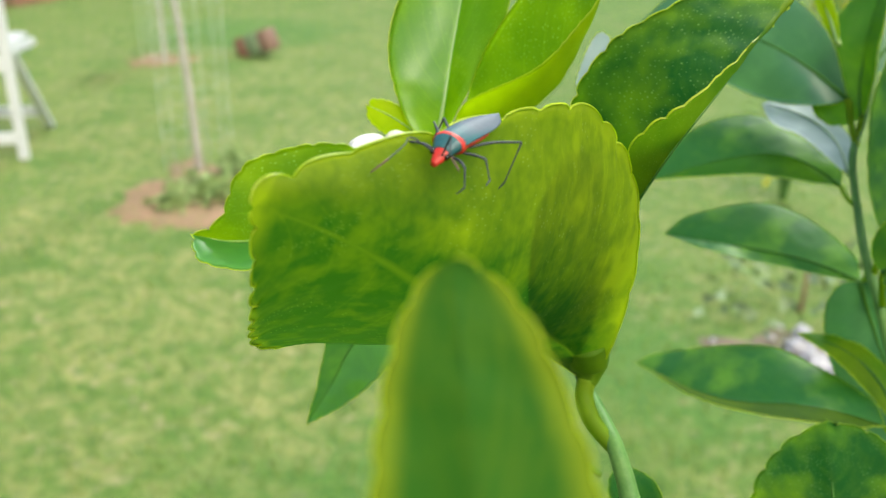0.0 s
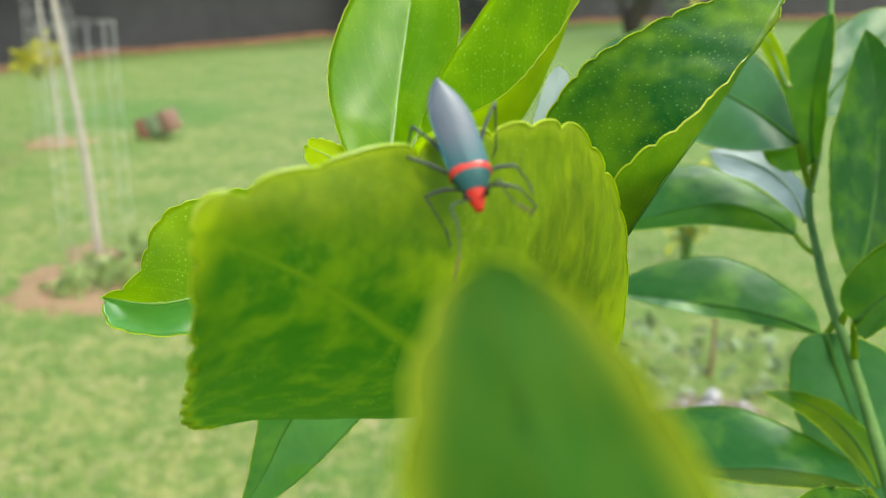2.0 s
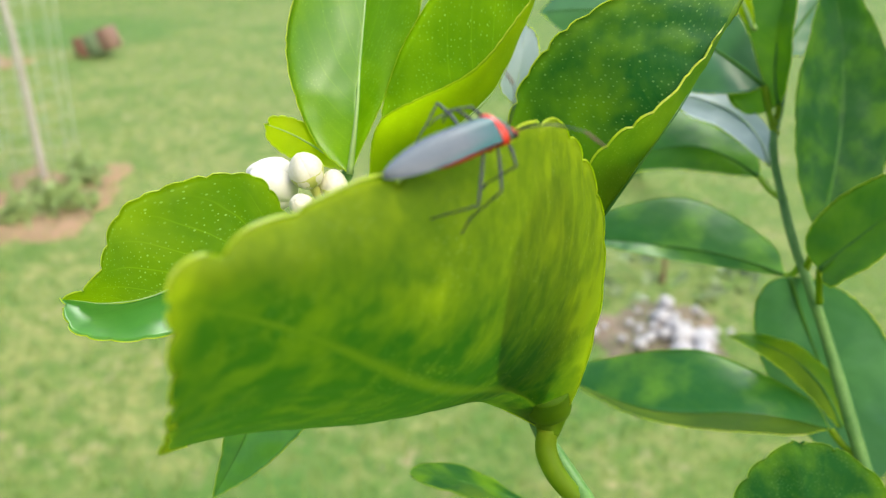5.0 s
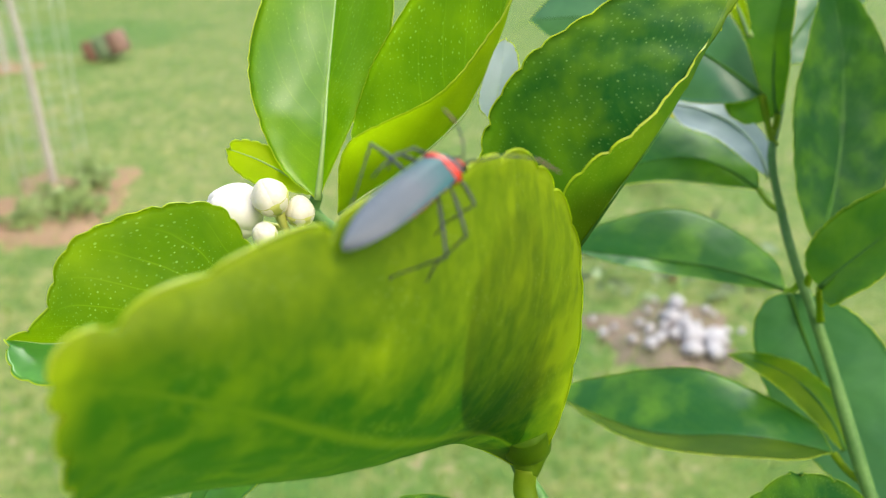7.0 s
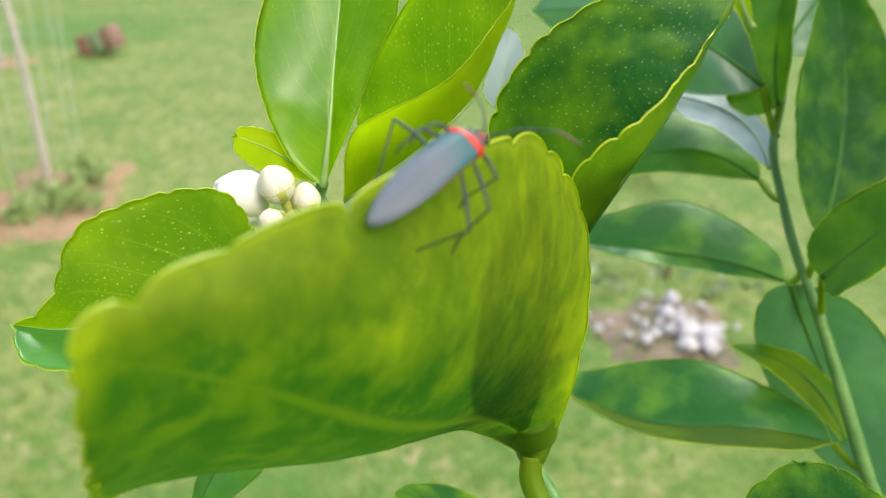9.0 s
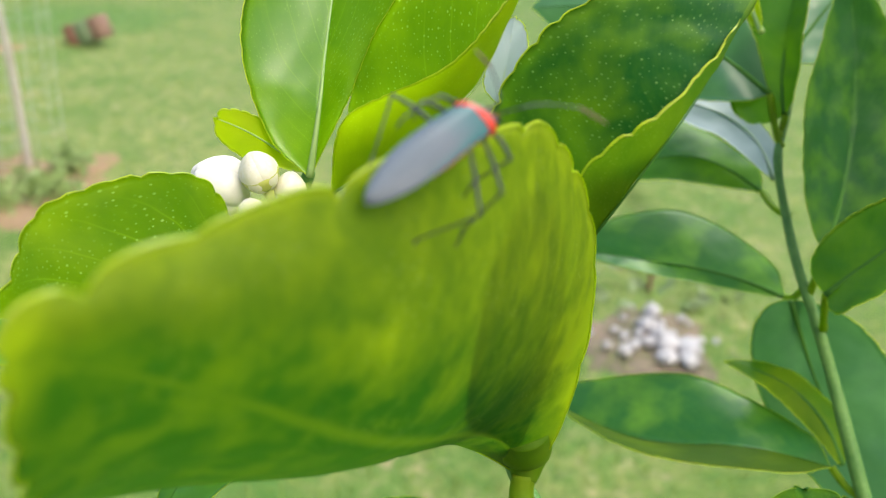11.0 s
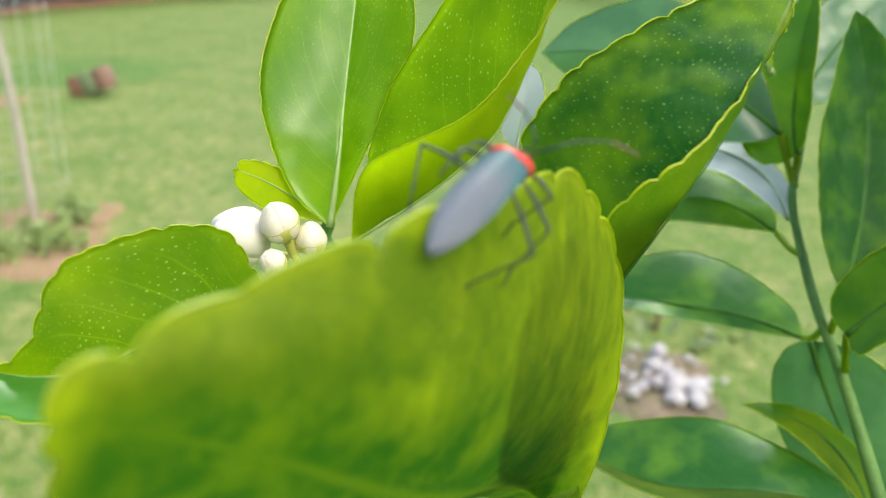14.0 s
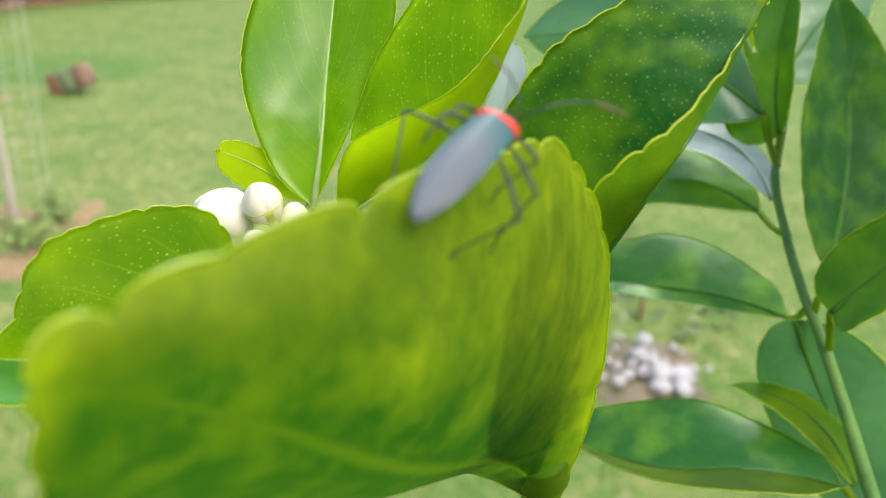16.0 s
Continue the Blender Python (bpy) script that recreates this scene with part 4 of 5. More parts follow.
blade("leaf", behind, front, young, 12, 0.0005, rows=60, cols=9, seed=31.0, wave=0.0001, a=0.5, b=0.46)
PETIOLE = [(0.0252, 0.1470, 1.0167), (0.0248, 0.1456, 1.0137), (0.0260, 0.1425, 1.0109), (0.0291, 0.1389, 1.0082)]
tube("petiole", [*PETIOLE], [0.0016, 0.0017, 0.0016, 0.0014], rib_big, big_leaf, n=20, sides=10)
# the blade draws together into its stalk like a funnel
tube("leaf_base", [(0.0246, 0.1469, 1.0243), (0.0253, 0.1482, 1.0209), (0.0257, 0.1487, 1.0185), (0.0256, 0.1478, 1.0171), (0.0252, 0.1467, 1.0158)], [0.0036, 0.0038, 0.0034, 0.0023, 0.0016], base_skin, big_leaf, n=30, sides=20)

# right half takes the matte material to stand for its angle away from sky
margin_leaf(front, gloss, [(-0.0015, 0.1745, 1.0500), (0.0002, 0.1770, 1.0597), (0.0019, 0.1850, 1.0690), (0.0069, 0.2040, 1.0930)], [(-0.0071, 0.1765, 1.0556), (-0.0105, 0.1815, 1.0691), (-0.0041, 0.1930, 1.0843)], [(0.0024, 0.1790, 1.0566), (0.0114, 0.1905, 1.0717), (0.0112, 0.1990, 1.0839)], curl=0.22, teeth=24, amp=0.0003, cup=0.10, wave=0.0003, under=young)
margin_leaf(front, young, [(0.0014, 0.1747, 1.0474), (0.0142, 0.1690, 1.0579), (0.0226, 0.1674, 1.0680), (0.0300, 0.1705, 1.0899)], [(0.0046, 0.1806, 1.0591), (0.0099, 0.1833, 1.0708), (0.0208, 0.1819, 1.0872)], [(0.0035, 0.1696, 1.0598), (0.0161, 0.1632, 1.0682), (0.0271, 0.1657, 1.0798)], curl=0.10, teeth=26, amp=0.0004, under=fresh)
margin_leaf(front, old, [(0.0317, 0.1523, 1.0459), (0.0359, 0.1453, 1.0583), (0.0453, 0.1495, 1.0697), (0.0645, 0.1729, 1.0855)], [(0.0225, 0.1634, 1.0571), (0.0275, 0.1628, 1.0711), (0.0438, 0.1657, 1.0804)], [(0.0298, 0.1458, 1.0592), (0.0396, 0.1451, 1.0682), (0.0551, 0.1607, 1.0774)], curl=0.10, teeth=18, amp=0.0011, thick=0.00015, under=lower_skin, petiole=(0.0253, 0.1587, 1.0393))
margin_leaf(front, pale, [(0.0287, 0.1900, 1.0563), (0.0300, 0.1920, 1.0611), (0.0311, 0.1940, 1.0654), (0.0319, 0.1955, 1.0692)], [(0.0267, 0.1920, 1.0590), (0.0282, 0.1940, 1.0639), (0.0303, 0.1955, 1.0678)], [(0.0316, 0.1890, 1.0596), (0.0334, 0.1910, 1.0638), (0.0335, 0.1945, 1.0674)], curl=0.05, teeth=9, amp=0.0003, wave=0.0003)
margin_leaf(front, fresh, [(-0.0017, 0.1785, 1.0493), (-0.0058, 0.1775, 1.0531), (-0.0101, 0.1760, 1.0565), (-0.0142, 0.1750, 1.0587)], [(-0.0036, 0.1795, 1.0534), (-0.0087, 0.1775, 1.0581), (-0.0127, 0.1757, 1.0597)], [(-0.0049, 0.1765, 1.0506), (-0.0104, 0.1752, 1.0529), (-0.0137, 0.1746, 1.0560)], curl=0.04, teeth=9, amp=0.0003)
margin_leaf(front, clear, [(-0.0107, 0.1661, 1.0446), (-0.0213, 0.1577, 1.0433), (-0.0325, 0.1515, 1.0407), (-0.0423, 0.1506, 1.0421)], [(-0.0169, 0.1664, 1.0536), (-0.0332, 0.1571, 1.0533), (-0.0376, 0.1514, 1.0450)], [(-0.0195, 0.1506, 1.0398), (-0.0303, 0.1425, 1.0391), (-0.0392, 0.1435, 1.0401)], curl=0.08, teeth=13, amp=0.0010, under=waxy, petiole=(0.0005, 0.1730, 1.0405))
margin_leaf(front, dark, [(-0.0121, 0.1830, 1.0160), (-0.0195, 0.1800, 1.0056), (-0.0239, 0.1770, 0.9976), (-0.0290, 0.1752, 0.9896)], [(-0.0234, 0.1840, 1.0137), (-0.0254, 0.1815, 1.0042), (-0.0270, 0.1780, 0.9965)], [(-0.0031, 0.1770, 1.0132), (-0.0114, 0.1740, 1.0038), (-0.0201, 0.1738, 0.9957)], curl=0.06, teeth=14, amp=0.0004, under=waxy)
margin_leaf(side, dark, [(0.1085, 0.2499, 1.0184), (0.0975, 0.2609, 1.0238), (0.0823, 0.2682, 1.0212), (0.0609, 0.2727, 1.0130)], [(0.1083, 0.2580, 1.0238), (0.0933, 0.2790, 1.0311), (0.0732, 0.2806, 1.0260)], [(0.1029, 0.2518, 1.0187), (0.0897, 0.2594, 1.0189), (0.0742, 0.2667, 1.0160)], curl=0.10, teeth=15, amp=0.0003, under=middle, petiole=(0.1063, 0.233, 1.0188), wave=0.0003)
margin_leaf(side, dark, [(0.1147, 0.2418, 0.9936), (0.1017, 0.2506, 0.9967), (0.0854, 0.2633, 0.9959), (0.0684, 0.2803, 0.9929)], [(0.1137, 0.2518, 0.9997), (0.0989, 0.2730, 1.0052), (0.0779, 0.2819, 0.9993)], [(0.1073, 0.2450, 0.9939), (0.0952, 0.2515, 0.9942), (0.0788, 0.2628, 0.9943)], curl=0.08, teeth=15, amp=0.0003, petiole=(0.1059, 0.2204, 1.0067), wave=0.0003)
margin_leaf(side, dark, [(0.1067, 0.1993, 0.9744), (0.0925, 0.2083, 0.9744), (0.0738, 0.2281, 0.9654), (0.0583, 0.2584, 0.9595)], [(0.1046, 0.2100, 0.9775), (0.0890, 0.2372, 0.9766), (0.0671, 0.2545, 0.9654)], [(0.0958, 0.1957, 0.9766), (0.0810, 0.1998, 0.9767), (0.0651, 0.2116, 0.9743)], curl=0.08, teeth=15, amp=0.0003, under=olive_skin, petiole=(0.111, 0.1926, 0.9707), wave=0.0003)
leaf(side, middle, (0.1096, 0.2473, 1.0383), (0.1101, 0.2533, 1.0529), (0.1162, 0.2613, 1.0742), (0.0985, 0.2580, 1.0498), (0.1114, 0.2486, 1.0577), curl=0.1, teeth=12, amp=0.0005, a=0.4, b=0.6, petiole=(0.1079, 0.245, 1.0336))
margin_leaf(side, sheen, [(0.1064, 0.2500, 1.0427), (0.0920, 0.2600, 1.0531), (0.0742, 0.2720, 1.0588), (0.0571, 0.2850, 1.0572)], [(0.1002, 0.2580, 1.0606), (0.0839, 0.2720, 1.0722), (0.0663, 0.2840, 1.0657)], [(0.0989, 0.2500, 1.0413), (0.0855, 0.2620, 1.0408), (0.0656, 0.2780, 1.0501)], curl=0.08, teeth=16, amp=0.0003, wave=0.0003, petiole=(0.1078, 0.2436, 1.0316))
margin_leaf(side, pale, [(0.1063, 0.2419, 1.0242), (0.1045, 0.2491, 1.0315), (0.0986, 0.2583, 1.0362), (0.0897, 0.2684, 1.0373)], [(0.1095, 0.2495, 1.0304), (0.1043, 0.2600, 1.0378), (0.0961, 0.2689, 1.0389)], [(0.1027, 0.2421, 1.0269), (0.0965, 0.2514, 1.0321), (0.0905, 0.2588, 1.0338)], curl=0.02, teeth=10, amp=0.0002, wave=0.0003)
leaf(side, deep_leaf, (0.1079, 0.2184, 1.0157), (0.1186, 0.2342, 1.0413), (0.1159, 0.2428, 1.0716), (0.1025, 0.2273, 1.0458), (0.1286, 0.2283, 1.0409), curl=0.1, teeth=15, amp=0.0005, b=0.75, petiole=(0.106, 0.2187, 1.0053))
leaf(side, middle, (0.1034, 0.2082, 1.0108), (0.1125, 0.2035, 1.0233), (0.1241, 0.1984, 1.0358), (0.1094, 0.2122, 1.0274), (0.1088, 0.1941, 1.0205), curl=0.1, teeth=14, amp=0.0005, a=0.32, petiole=(0.1065, 0.2114, 1.0011))
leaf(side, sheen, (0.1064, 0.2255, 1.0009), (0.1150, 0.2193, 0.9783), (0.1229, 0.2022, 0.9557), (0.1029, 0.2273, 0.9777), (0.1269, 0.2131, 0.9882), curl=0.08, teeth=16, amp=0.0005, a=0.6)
leaf(side, lower_skin, (0.1123, 0.2037, 0.9715), (0.1056, 0.2140, 0.9835), (0.0934, 0.2273, 0.9852), (0.1101, 0.2180, 0.9841), (0.1019, 0.2116, 0.9818), curl=0.08, teeth=10, amp=0.0004, b=0.8)
leaf(side, sheen, (0.1149, 0.2596, 1.0487), (0.1278, 0.2673, 1.0609), (0.1427, 0.2728, 1.0736), (0.1207, 0.2726, 1.0661), (0.1321, 0.2598, 1.0549), curl=0.08, teeth=10, amp=0.0004)
leaf(side, fresh, (0.1003, 0.2467, 1.0576), (0.0996, 0.2553, 1.0646), (0.0978, 0.2621, 1.0719), (0.0984, 0.2573, 1.0638), (0.1007, 0.2535, 1.0659), curl=0.1, teeth=8, amp=0.0004)
margin_leaf(side, old, [(0.0751, 0.1400, 0.9722), (0.0751, 0.1480, 0.9812), (0.0753, 0.1570, 0.9914), (0.0765, 0.1650, 0.9973)], [(0.0641, 0.1450, 0.9770), (0.0598, 0.1540, 0.9857), (0.0673, 0.1620, 0.9935)], [(0.0868, 0.1450, 0.9771), (0.0933, 0.1540, 0.9871), (0.0860, 0.1620, 0.9957)], curl=0.10, teeth=9, amp=0.0012)
leaf(front, old, (0.0352, 0.1806, 0.9734), (0.0201, 0.1811, 0.9826), (0.0075, 0.1794, 0.9877), (0.0212, 0.1878, 0.9807), (0.0194, 0.1715, 0.9856), curl=0.08, teeth=12, amp=0.0004)
leaf(front, old, (0.0355, 0.1456, 0.9798), (0.0355, 0.1487, 0.9876), (0.0348, 0.1560, 0.9924), (0.0313, 0.1491, 0.9886), (0.0416, 0.1491, 0.9886), curl=0.08, teeth=10, amp=0.0004)

# ---- flower buds
def flower_bud(c, r, stalk, opened, seed):
    c = Vector(c)
    axis = (c - Vector(stalk)).normalized()
    q = Vector((0, 0, 1)).rotation_difference(axis)
    petals = []
    ob = None
    for k in range(5):
        bm = bmesh.new()
        bmesh.ops.create_uvsphere(bm, u_segments=16, v_segments=12, radius=1.0)
        w = 2 * math.pi * k / 5 + seed
        d = Vector((math.cos(w), math.sin(w), 0))
        for v in bm.verts:
            z = v.co.z
            taper = 1 - 0.28 * max(z, 0) ** 2
            p = Vector((v.co.x * 0.74, v.co.y * 0.74, 0)) * taper + Vector((0, 0, z * 1.04))
            p += d * (0.27 + 0.12 * opened) * (1 - 0.45 * max(0, z))
            v.co = c + q @ (p * r)
        if ob is None:
            ob = part("flower_bud", bm, bud_white if opened else bud_cream, front, "waxy white flower bud in a pale green calyx")
        else:
            part("petal", bm, bud_white if opened else bud_cream, ob)
    bm = bmesh.new()
    bmesh.ops.create_uvsphere(bm, u_segments=16, v_segments=8, radius=1.0)
    for v in bm.verts:
        k = 1.02 if v.co.z > 0 else 0.85
        v.co = c + q @ (Vector((v.co.x * 1.07 * k, v.co.y * 1.07 * k, -0.40 + v.co.z * 0.66)) * r)
    part("calyx", bm, bud_green, ob)
    tube("stalk", [stalk, (Vector(stalk) + c) / 2 + Vector((0, 0, -0.0006)), c - axis * r], [0.0006, 0.0006, 0.0009], bud_green, ob, n=10, sides=8)


TWIG = (-0.0045, 0.1730, 1.0415)
flower_bud((-0.0142, 0.1745, 1.0492), 0.0040, (-0.0075, 0.1765, 1.0450), 1.0, 0.2)
flower_bud((-0.0085, 0.1709, 1.0522), 0.0028, TWIG, 0.0, 0.5)
flower_bud((-0.0043, 0.1722, 1.0492), 0.0023, TWIG, 0.0, 0.9)
flower_bud((-0.0096, 0.1671, 1.0478), 0.0019, TWIG, 0.0, 1.4)

# ---- near leaf that stands up before the lens
near = tagged(new("lemon_leaf"), "broad green lemon leaf standing upright with yellow-green margin", "leaf")
near_base = Vector((0.0055, 0.0076, 1.0547))
near.location = near_base
near_leaf = leaf(near, near_mat, *[tuple(Vector(q) - near_base) for q in ((0.0055, 0.0076, 1.0547), (0.0032, 0.0304, 1.0659), (0.0012, 0.0533, 1.0780), (-0.0024, 0.0312, 1.0659), (0.0098, 0.0318, 1.0661))], curl=0.10, teeth=14, amp=0.0007, a=0.75, b=0.54)
tube("stalk", [(0.0, 0.0, 0.0), (0.004, 0.004, -0.03), (0.012, 0.03, -0.35), (0.02, 0.06, -0.02 - near_base.z)], [0.0009, 0.0014, 0.004, 0.006], stem_mat, near, n=30, sides=10)
NEAR_ROWS = [
    (0.0, 0.0, 0.0, 0.0),
    (0.3, -0.0002, 0.0004, 0.0011),
    (0.5, 0.0005, 0.0002, 0.0003),
    (0.8, 0.0012, 0.0007, 0.0016),
    (1.0, 0.0009, 0.0002, 0.0006),
    (1.2, 0.0018, 0.0002, 0.0007),
    (1.5, 0.0000, 0.0006, 0.0003),
    (2.0, -0.0026, 0.0004, -0.0003),
    (2.5, -0.0048, 0.0006, -0.0006),
    (3.0, -0.0036, 0.0006, -0.0010),
    (3.5, -0.0053, 0.0009, -0.0016),
    (6.0, -0.0053, 0.0009, -0.0016),
    (16.0, -0.0053, 0.0009, -0.0016),
]

# ---------------------------------------------------------------- the bug
def ellipsoid(bm, c, r, nu=20, nv=14, shape=None):
    res = bmesh.ops.create_uvsphere(bm, u_segments=nu, v_segments=nv, radius=1.0)
    for v in res["verts"]:
        p = v.co.copy()
        if shape:
            p = shape(p)
        v.co = Vector((c[0] + p.x * r[0], c[1] + p.y * r[1], c[2] + p.z * r[2]))


MM = 0.001
bug = tagged(new("plant_bug"), "slender red and blue-green bug with grey wings on a leaf edge", "insect")


def droop(x):
    """The fore body bends down before the red band."""
    return -0.46 * max(0.0, x - 3.9) - 0.03 * max(0.0, x - 3.9) ** 2


def shell(name, x0, x1, width, top, bottom, material, label=""):
    """A body section lofted along x: width, top and bottom are functions of 0..1."""
    verts, faces = [], []
    n, m = 26, 20
    for i in range(n + 1):
        f = i / n
        x = x0 + (x1 - x0) * f
        w, t, b_ = width(f), top(f), bottom(f)
        for j in range(m):
            a = 2 * math.pi * j / m
            cy, cz = math.cos(a), math.sin(a)
            z = (t if cz > 0 else -b_) * abs(cz) ** 0.9 + droop(x)
            verts.append((x * MM, w * math.copysign(abs(cy) ** 0.85, cy) * MM, z * MM))
    for i in range(n):
        for j in range(m):
            k = (j + 1) % m
            faces.append((i * m + j, (i + 1) * m + j, (i + 1) * m + k, i * m + k))
    faces += [tuple(range(m)), tuple(n * m + j for j in range(m))[::-1]]
    return mesh_object(name, verts, faces, [material], bug, label)


# body about 16 mm long: x forward, z up
shell("abdomen", -6.6, 3.2, lambda f: 0.22 + 1.54 * (math.sin(math.pi * min(1, 0.12 + 0.62 * f))) ** 0.7 * (0.4 + 0.6 * min(1, f * 2.5)), lambda f: 0.3, lambda f: 0.18 + 0.90 * math.sin(math.pi * (0.05 + 0.75 * f)) ** 0.9, red_mat, "red belly edged along the wings")
shell("thorax", 2.4, 5.3, lambda f: 1.66 - 0.58 * f, lambda f: 0.9 - 0.3 * f, lambda f: 1.45 - 0.7 * f, red_mat)
shell("head", 5.0, 6.75, lambda f: 1.02 * (1 - 0.66 * f ** 1.5), lambda f: 0.72 * (1 - 0.55 * f ** 1.6), lambda f: 0.72 * (1 - 0.65 * f), red_mat, "bluntly pointed bright red head")
shell("pronotum", 3.95, 5.3, lambda f: 1.88 - 0.76 * f, lambda f: 1.24 - 0.40 * f ** 1.3, lambda f: -0.05, corium_mat, "blue-green shield behind the head")
shell("collar_band", 3.3, 4.05, lambda f: 1.94, lambda f: 1.20 + 0.12 * math.sin(math.pi * f), lambda f: 0.9, red_mat, "bright red cross band")
shell("scutellum", 1.5, 3.4, lambda f: 0.2 + 0.85 * f, lambda f: 1.16, lambda f: -0.5, wing_mat)
for sgn in (1, -1):
    verts, faces = [], []
    n, m = 40, 14
    for i in range(n + 1):
        f = i / n
        x = 3.45 - 11.85 * f
        half = 1.84 * (1 + 0.06 * math.sin(math.pi * f)) * (1 - max(0, (f - 0.38) / 0.62) ** 2.3) ** 0.66 + 0.03
        for j in range(m + 1):
            g = j / m
            y = -0.22 * (1 - f) + (half + 0.22 * (1 - f)) * g
            z = 1.28 - 0.95 * g ** 2.2 * (1 - 0.4 * f) - 0.85 * f ** 1.6 + 0.15 * math.sin(math.pi * f) + 0.03 * (sgn > 0)
            verts.append((x * MM, sgn * y * MM, z * MM))
    k0 = len(verts)
    verts += [(x, y * 0.99, z - 0.10 * MM) for x, y, z in verts]
    for i in range(n):
        for j in range(m):
            c = i * (m + 1) + j
            q = (c, c + 1, c + m + 2, c + m + 1)
            faces.append(q if sgn < 0 else q[::-1])
            q = tuple(k0 + e for e in q)
            faces.append(q[::-1] if sgn < 0 else q)
    for i in range(n):
        a, b_ = i * (m + 1) + m, (i + 1) * (m + 1) + m
        faces.append((a, b_, b_ + k0, a + k0))
    mesh_object("forewing", verts, faces, [wing_mat], bug, "grey wing with blue-green base and edge")
    bm = bmesh.new()
    ellipsoid(bm, (5.6 * MM, sgn * 0.95 * MM, (0.22 + droop(5.6)) * MM), (0.36 * MM, 0.28 * MM, 0.34 * MM), 12, 8)
    part("eye", bm, eye_mat, bug, "small dark bead eye")

# legs: hip, knee, ankle, toe in body space (mm)
LEGS = [
    ((4.60, 1.00, -0.90), (2.86, 2.52, 1.38), (0.66, 2.97, 1.50), (0.10, 2.92, 0.47)),
    ((4.60, -1.00, -0.90), (3.19, -4.04, -1.00), (2.17, -1.68, -4.33), (1.80, -1.22, -5.88)),
    ((3.30, 1.20, -0.70), (1.75, 3.27, 1.05), (-0.65, 3.28, 0.81), (-1.09, 3.54, 0.02)),
    ((3.30, -1.20, -0.70), (0.69, -5.22, -1.89), (-0.89, -3.41, -5.85), (-1.45, -3.19, -7.63)),
    ((1.60, 1.30, -0.60), (3.23, 7.56, -1.56), (-0.50, 6.12, -4.61), (-1.47, 5.72, -4.91)),
    ((1.60, -1.30, -0.60), (-1.92, -5.28, -2.29), (-4.18, -1.58, -5.75), (-5.05, -0.92, -7.52)),
]
# knees and ankles while the bug faces out of the leaf, and while it stands along the edge
FIRST_STANCE = [
    ((5.60, 2.40, -0.80), (6.60, 2.90, -2.40)),
    ((5.00, -3.60, -0.80), (5.90, -6.00, -2.00)),
    ((3.10, 2.90, -0.60), (3.70, 3.60, -2.00)),
    ((1.20, -3.00, -0.30), (-1.20, -4.20, -1.40)),
    ((-0.60, 3.20, -0.30), (-2.20, 4.80, -1.50)),
    ((-1.00, -3.10, -0.40), (-2.50, -4.60, -1.60)),
]
SECOND_STANCE = [
    ((5.80, 3.60, -0.80), (6.20, 4.80, -2.60)),
    ((5.42, -4.58, -2.36), (3.32, -2.61, -4.14)),
    ((3.30, 4.40, -0.50), (2.50, 6.00, -2.10)),
    ((3.35, -4.10, -1.76), (3.01, -2.45, -3.89)),
    ((-0.20, 4.50, -0.40), (-1.80, 5.90, -1.80)),
    ((1.96, -5.25, -3.80), (-0.46, -4.03, -6.83)),
]
legs = []
for hip, knee, ankle, toe in LEGS:
    h = Vector(hip) * MM
    k, a, e = (Vector(q) * MM - h for q in (knee, ankle, toe))
    lg = tube("leg", [(0, 0, 0), k * 0.5 + Vector((0, 0, 0.0003)), k], [0.14 * MM, 0.18 * MM, 0.13 * MM], leg_mat, bug, n=10, sides=8)
    lg.location = h
    tube("tibia", [k, k.lerp(a, 0.5), a], [0.12 * MM, 0.09 * MM, 0.08 * MM], leg_mat, lg, n=8, sides=8)
    tube("tarsus", [a, a.lerp(e, 0.5), e], [0.12 * MM, 0.09 * MM, 0.07 * MM], leg_mat, lg, n=6, sides=6)
    legs.append((lg, h))
FEELERS = [
    ((6.00, 0.50, -0.50), (4.55, -1.40, 1.81), (5.33, -0.60, 2.70), (5.78, 0.43, 3.49), (5.78, 1.94, 4.24)),
    ((6.00, -0.50, -0.50), (5.39, -2.69, 1.70), (6.83, -3.96, 1.99), (8.39, -6.07, 1.95), (9.03, -8.23, 1.29)),
]
feelers = []
for sgn in (1, -1):
    root = Vector(FEELERS[sgn < 0][0]) * MM
    pts = [Vector(q) * MM - root for q in FEELERS[sgn < 0]]
    an = tube("antenna", pts[:4], [0.11 * MM, 0.08 * MM, 0.07 * MM], leg_mat, bug, n=16, sides=7)
    tube("antenna_tip", pts[3:], [0.12 * MM, 0.13 * MM, 0.07 * MM], feeler_mat, an, n=6, sides=7)
    an.location = root
    # held forward while the bug turns round, swung back once it stands
    forward = Vector((0.62, 0.76, 0.10)) if sgn > 0 else Vector((0.90, -0.42, -0.10))
    feelers.append((an, root, (pts[-1] - pts[0]).rotation_difference(forward)))

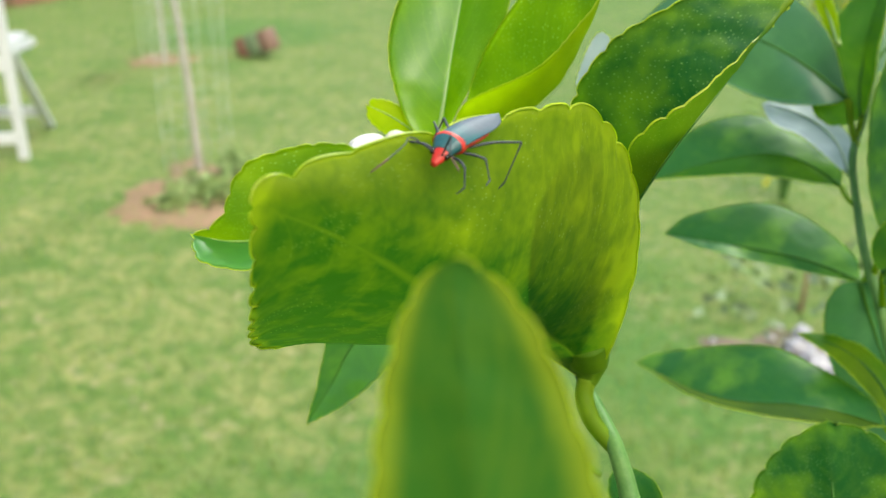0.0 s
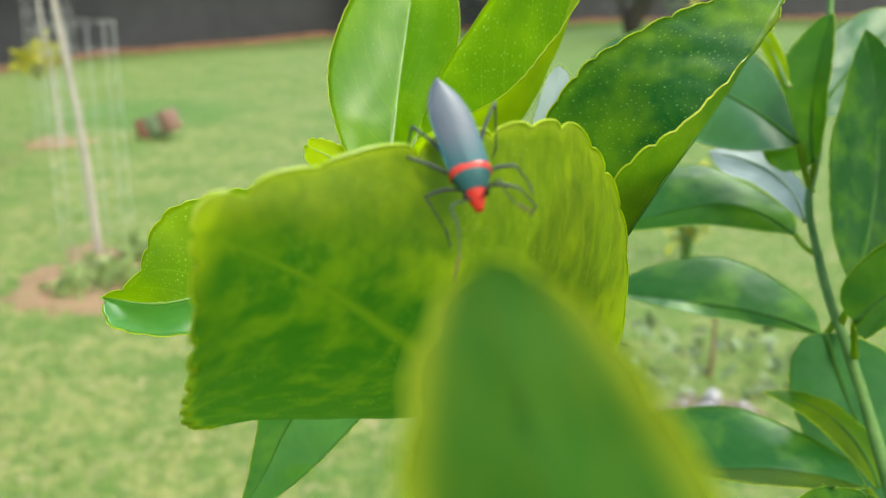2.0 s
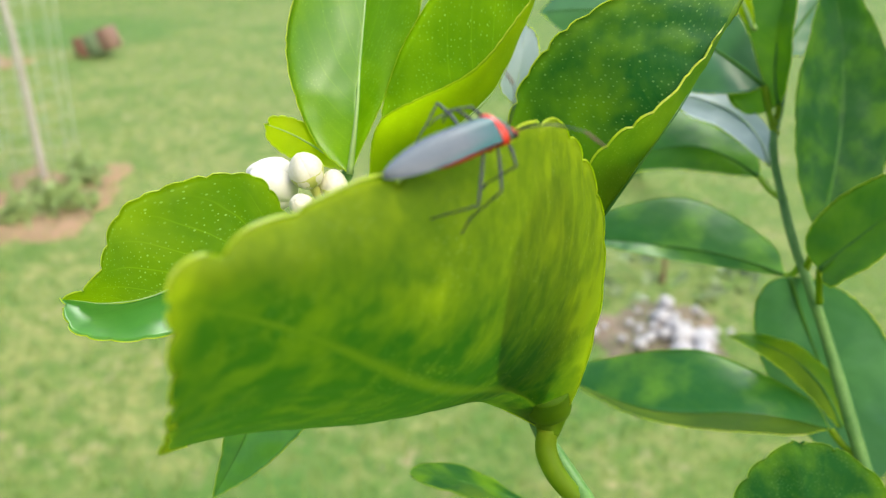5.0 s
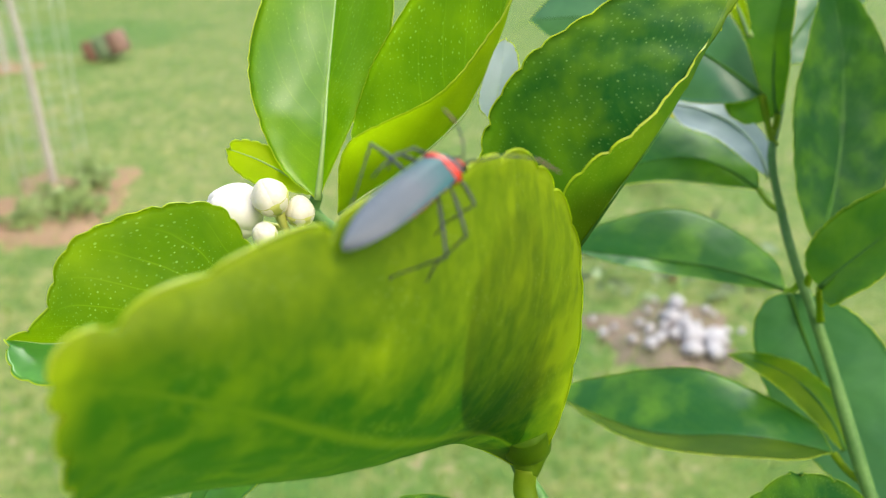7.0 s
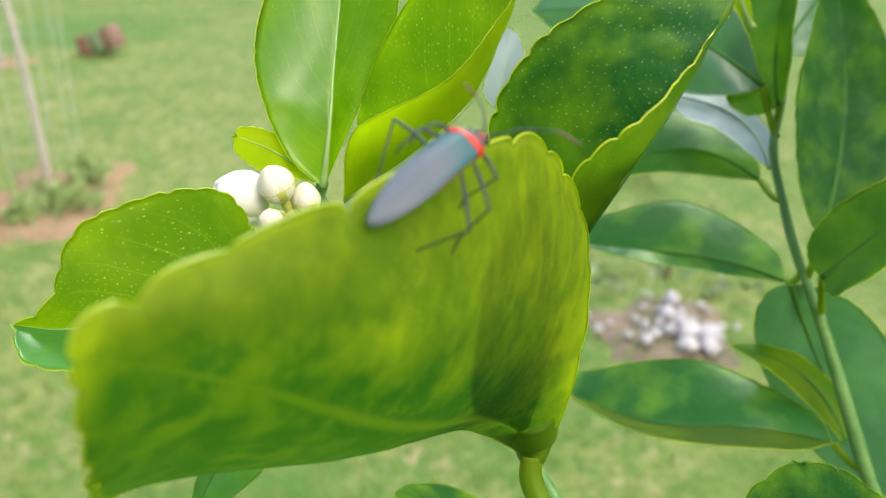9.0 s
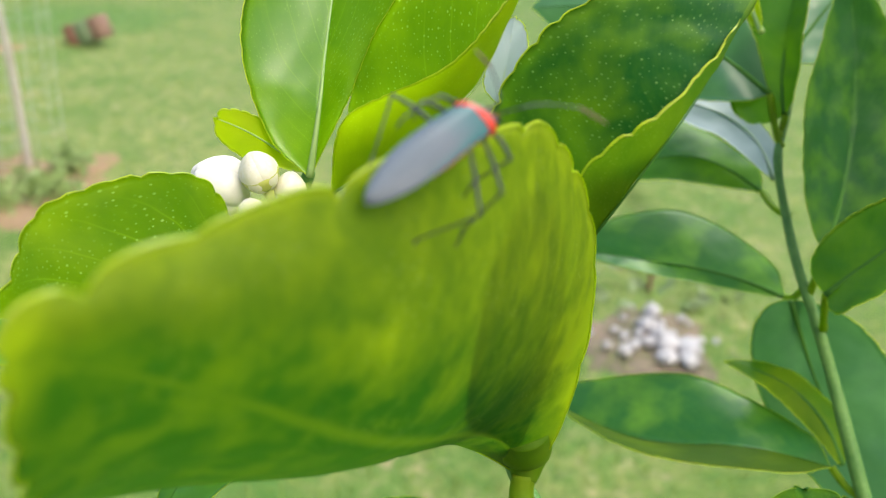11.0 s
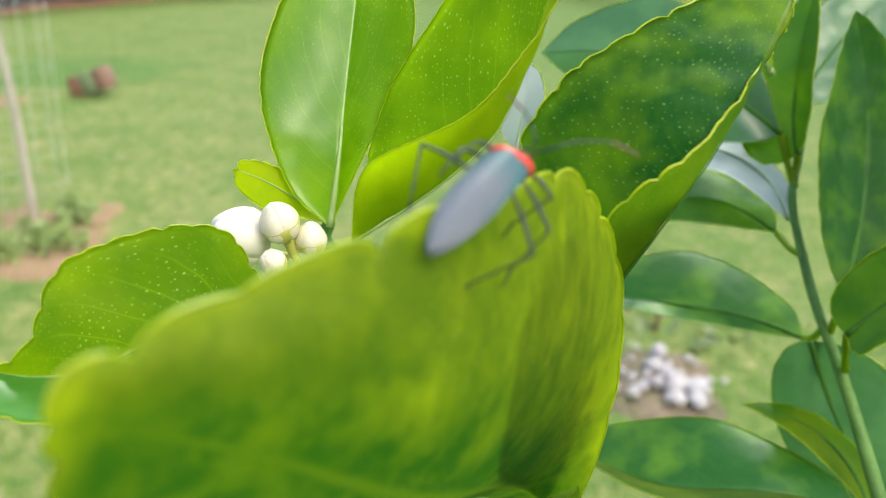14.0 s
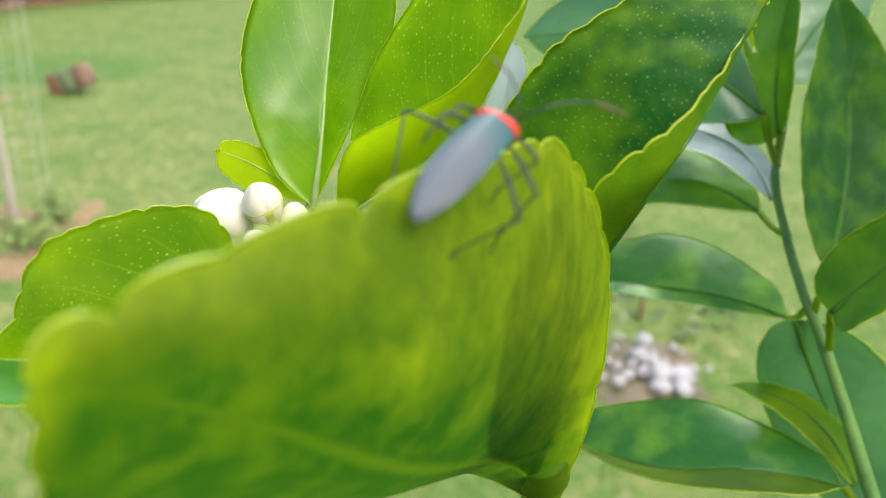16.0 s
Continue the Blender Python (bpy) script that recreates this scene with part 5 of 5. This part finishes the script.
BUG_ROWS = [
    (0.0, 0.0028, 0.1045, 1.0721, -11.5, 2.2, -119.2),
    (0.3, 0.0024, 0.1044, 1.0716, -14.2, 0.5, -122.8),
    (0.5, 0.0030, 0.1044, 1.0719, -14.8, -0.9, -119.9),
    (0.8, 0.0029, 0.1045, 1.0719, -15.4, 1.7, -120.8),
    (1.0, 0.0030, 0.1046, 1.0721, -12.7, 7.6, -116.7),
    (1.2, 0.0025, 0.1038, 1.0720, -7.3, 22.1, -106.3),
    (1.5, 0.0032, 0.1056, 1.0735, -5.3, 28.0, -103.9),
    (2.0, 0.0031, 0.1045, 1.0725, 12.8, 35.6, -76.9),
    (2.5, 0.0027, 0.1039, 1.0736, 18.2, 29.7, -50.4),
    (3.0, 0.0023, 0.1030, 1.0737, 12.7, 17.5, -30.0),
    (3.5, 0.0032, 0.1051, 1.0744, 16.0, 9.6, -10.3),
    (6.0, 0.0065, 0.1083, 1.0735, 22.6, -17.5, 34.4),
    (6.5, 0.0072, 0.1093, 1.0733, 22.8, -19.4, 32.8),
    (7.0, 0.0063, 0.1083, 1.0732, 20.8, -16.7, 40.0),
    (8.5, 0.0070, 0.1094, 1.0732, 21.0, -19.9, 38.2),
    (11.0, 0.0072, 0.1097, 1.0737, 18.6, -17.5, 40.9),
    (11.9, 0.0073, 0.1104, 1.0741, 16.8, -17.2, 44.5),
    (12.5, 0.0080, 0.1109, 1.0734, 16.0, -17.0, 47.0),
    (13.5, 0.0082, 0.1122, 1.0734, 16.4, -19.3, 49.0),
    (14.5, 0.0079, 0.1110, 1.0737, 17.5, -18.8, 48.3),
    (16.0, 0.0079, 0.1110, 1.0737, 17.0, -20.5, 48.1),
]


# ---------------------------------------------------------------- movement
def bend(hip, knee, ankle):
    """Axes of a bent leg: along the femur, across the bend, and square to both."""
    f = (Vector(knee) - Vector(hip)).normalized()
    n = f.cross(Vector(ankle) - Vector(knee)).normalized()
    return Matrix((f, n, f.cross(n))).transposed()


def motions():
    walk(bug, [(t, pose(x, y, z, rx, ry, rz)) for t, x, y, z, rx, ry, rz in BUG_ROWS])
    # legs step while the bug turns round, then stay
    for k, (lg, h) in enumerate(legs):
        rest = bend(*LEGS[k][:3]).transposed()
        turns = [(bend(LEGS[k][0], *st_[k]) @ rest).to_4x4() for st_ in (FIRST_STANCE, SECOND_STANCE)]
        rows = []
        for i in range(25):
            t = i * 0.25
            on = 1.0 if 0.9 < t < 3.4 or 3.9 < t < 5.6 else 0.0
            a = 11 * on * math.sin(2 * math.pi * (t * 0.9 + (0.5 if k in (0, 3, 4) else 0.0)))
            settle = min(1.0, max(0.0, (t - 4.0) / 1.0))
            turn = turns[0] if t < 2.2 else turns[1].to_quaternion().slerp(Matrix().to_quaternion(), settle).to_matrix().to_4x4()
            rows.append((t, pose(*h, 0, 0, a) @ turn))
        rows.append((16.0, pose(*h)))
        walk(lg, rows)
    for k, (an, root, held) in enumerate(feelers):
        rows = []
        for i in range(31):
            t = i * 0.2
            back = min(1.0, max(0.0, (t - 3.4) / 2.0))
            sway = 5 * (1 - back) * math.sin(2.1 * t + 1.7 * k)
            rows.append((t, pose(*root, 0, 0, sway) @ held.slerp(Matrix().to_quaternion(), back).to_matrix().to_4x4()))
        rows.append((16.0, pose(*root)))
        walk(an, rows)
    walk(near, [(t, pose(*(near_base + Vector((x, y, z))))) for t, x, y, z in NEAR_ROWS])


motions()
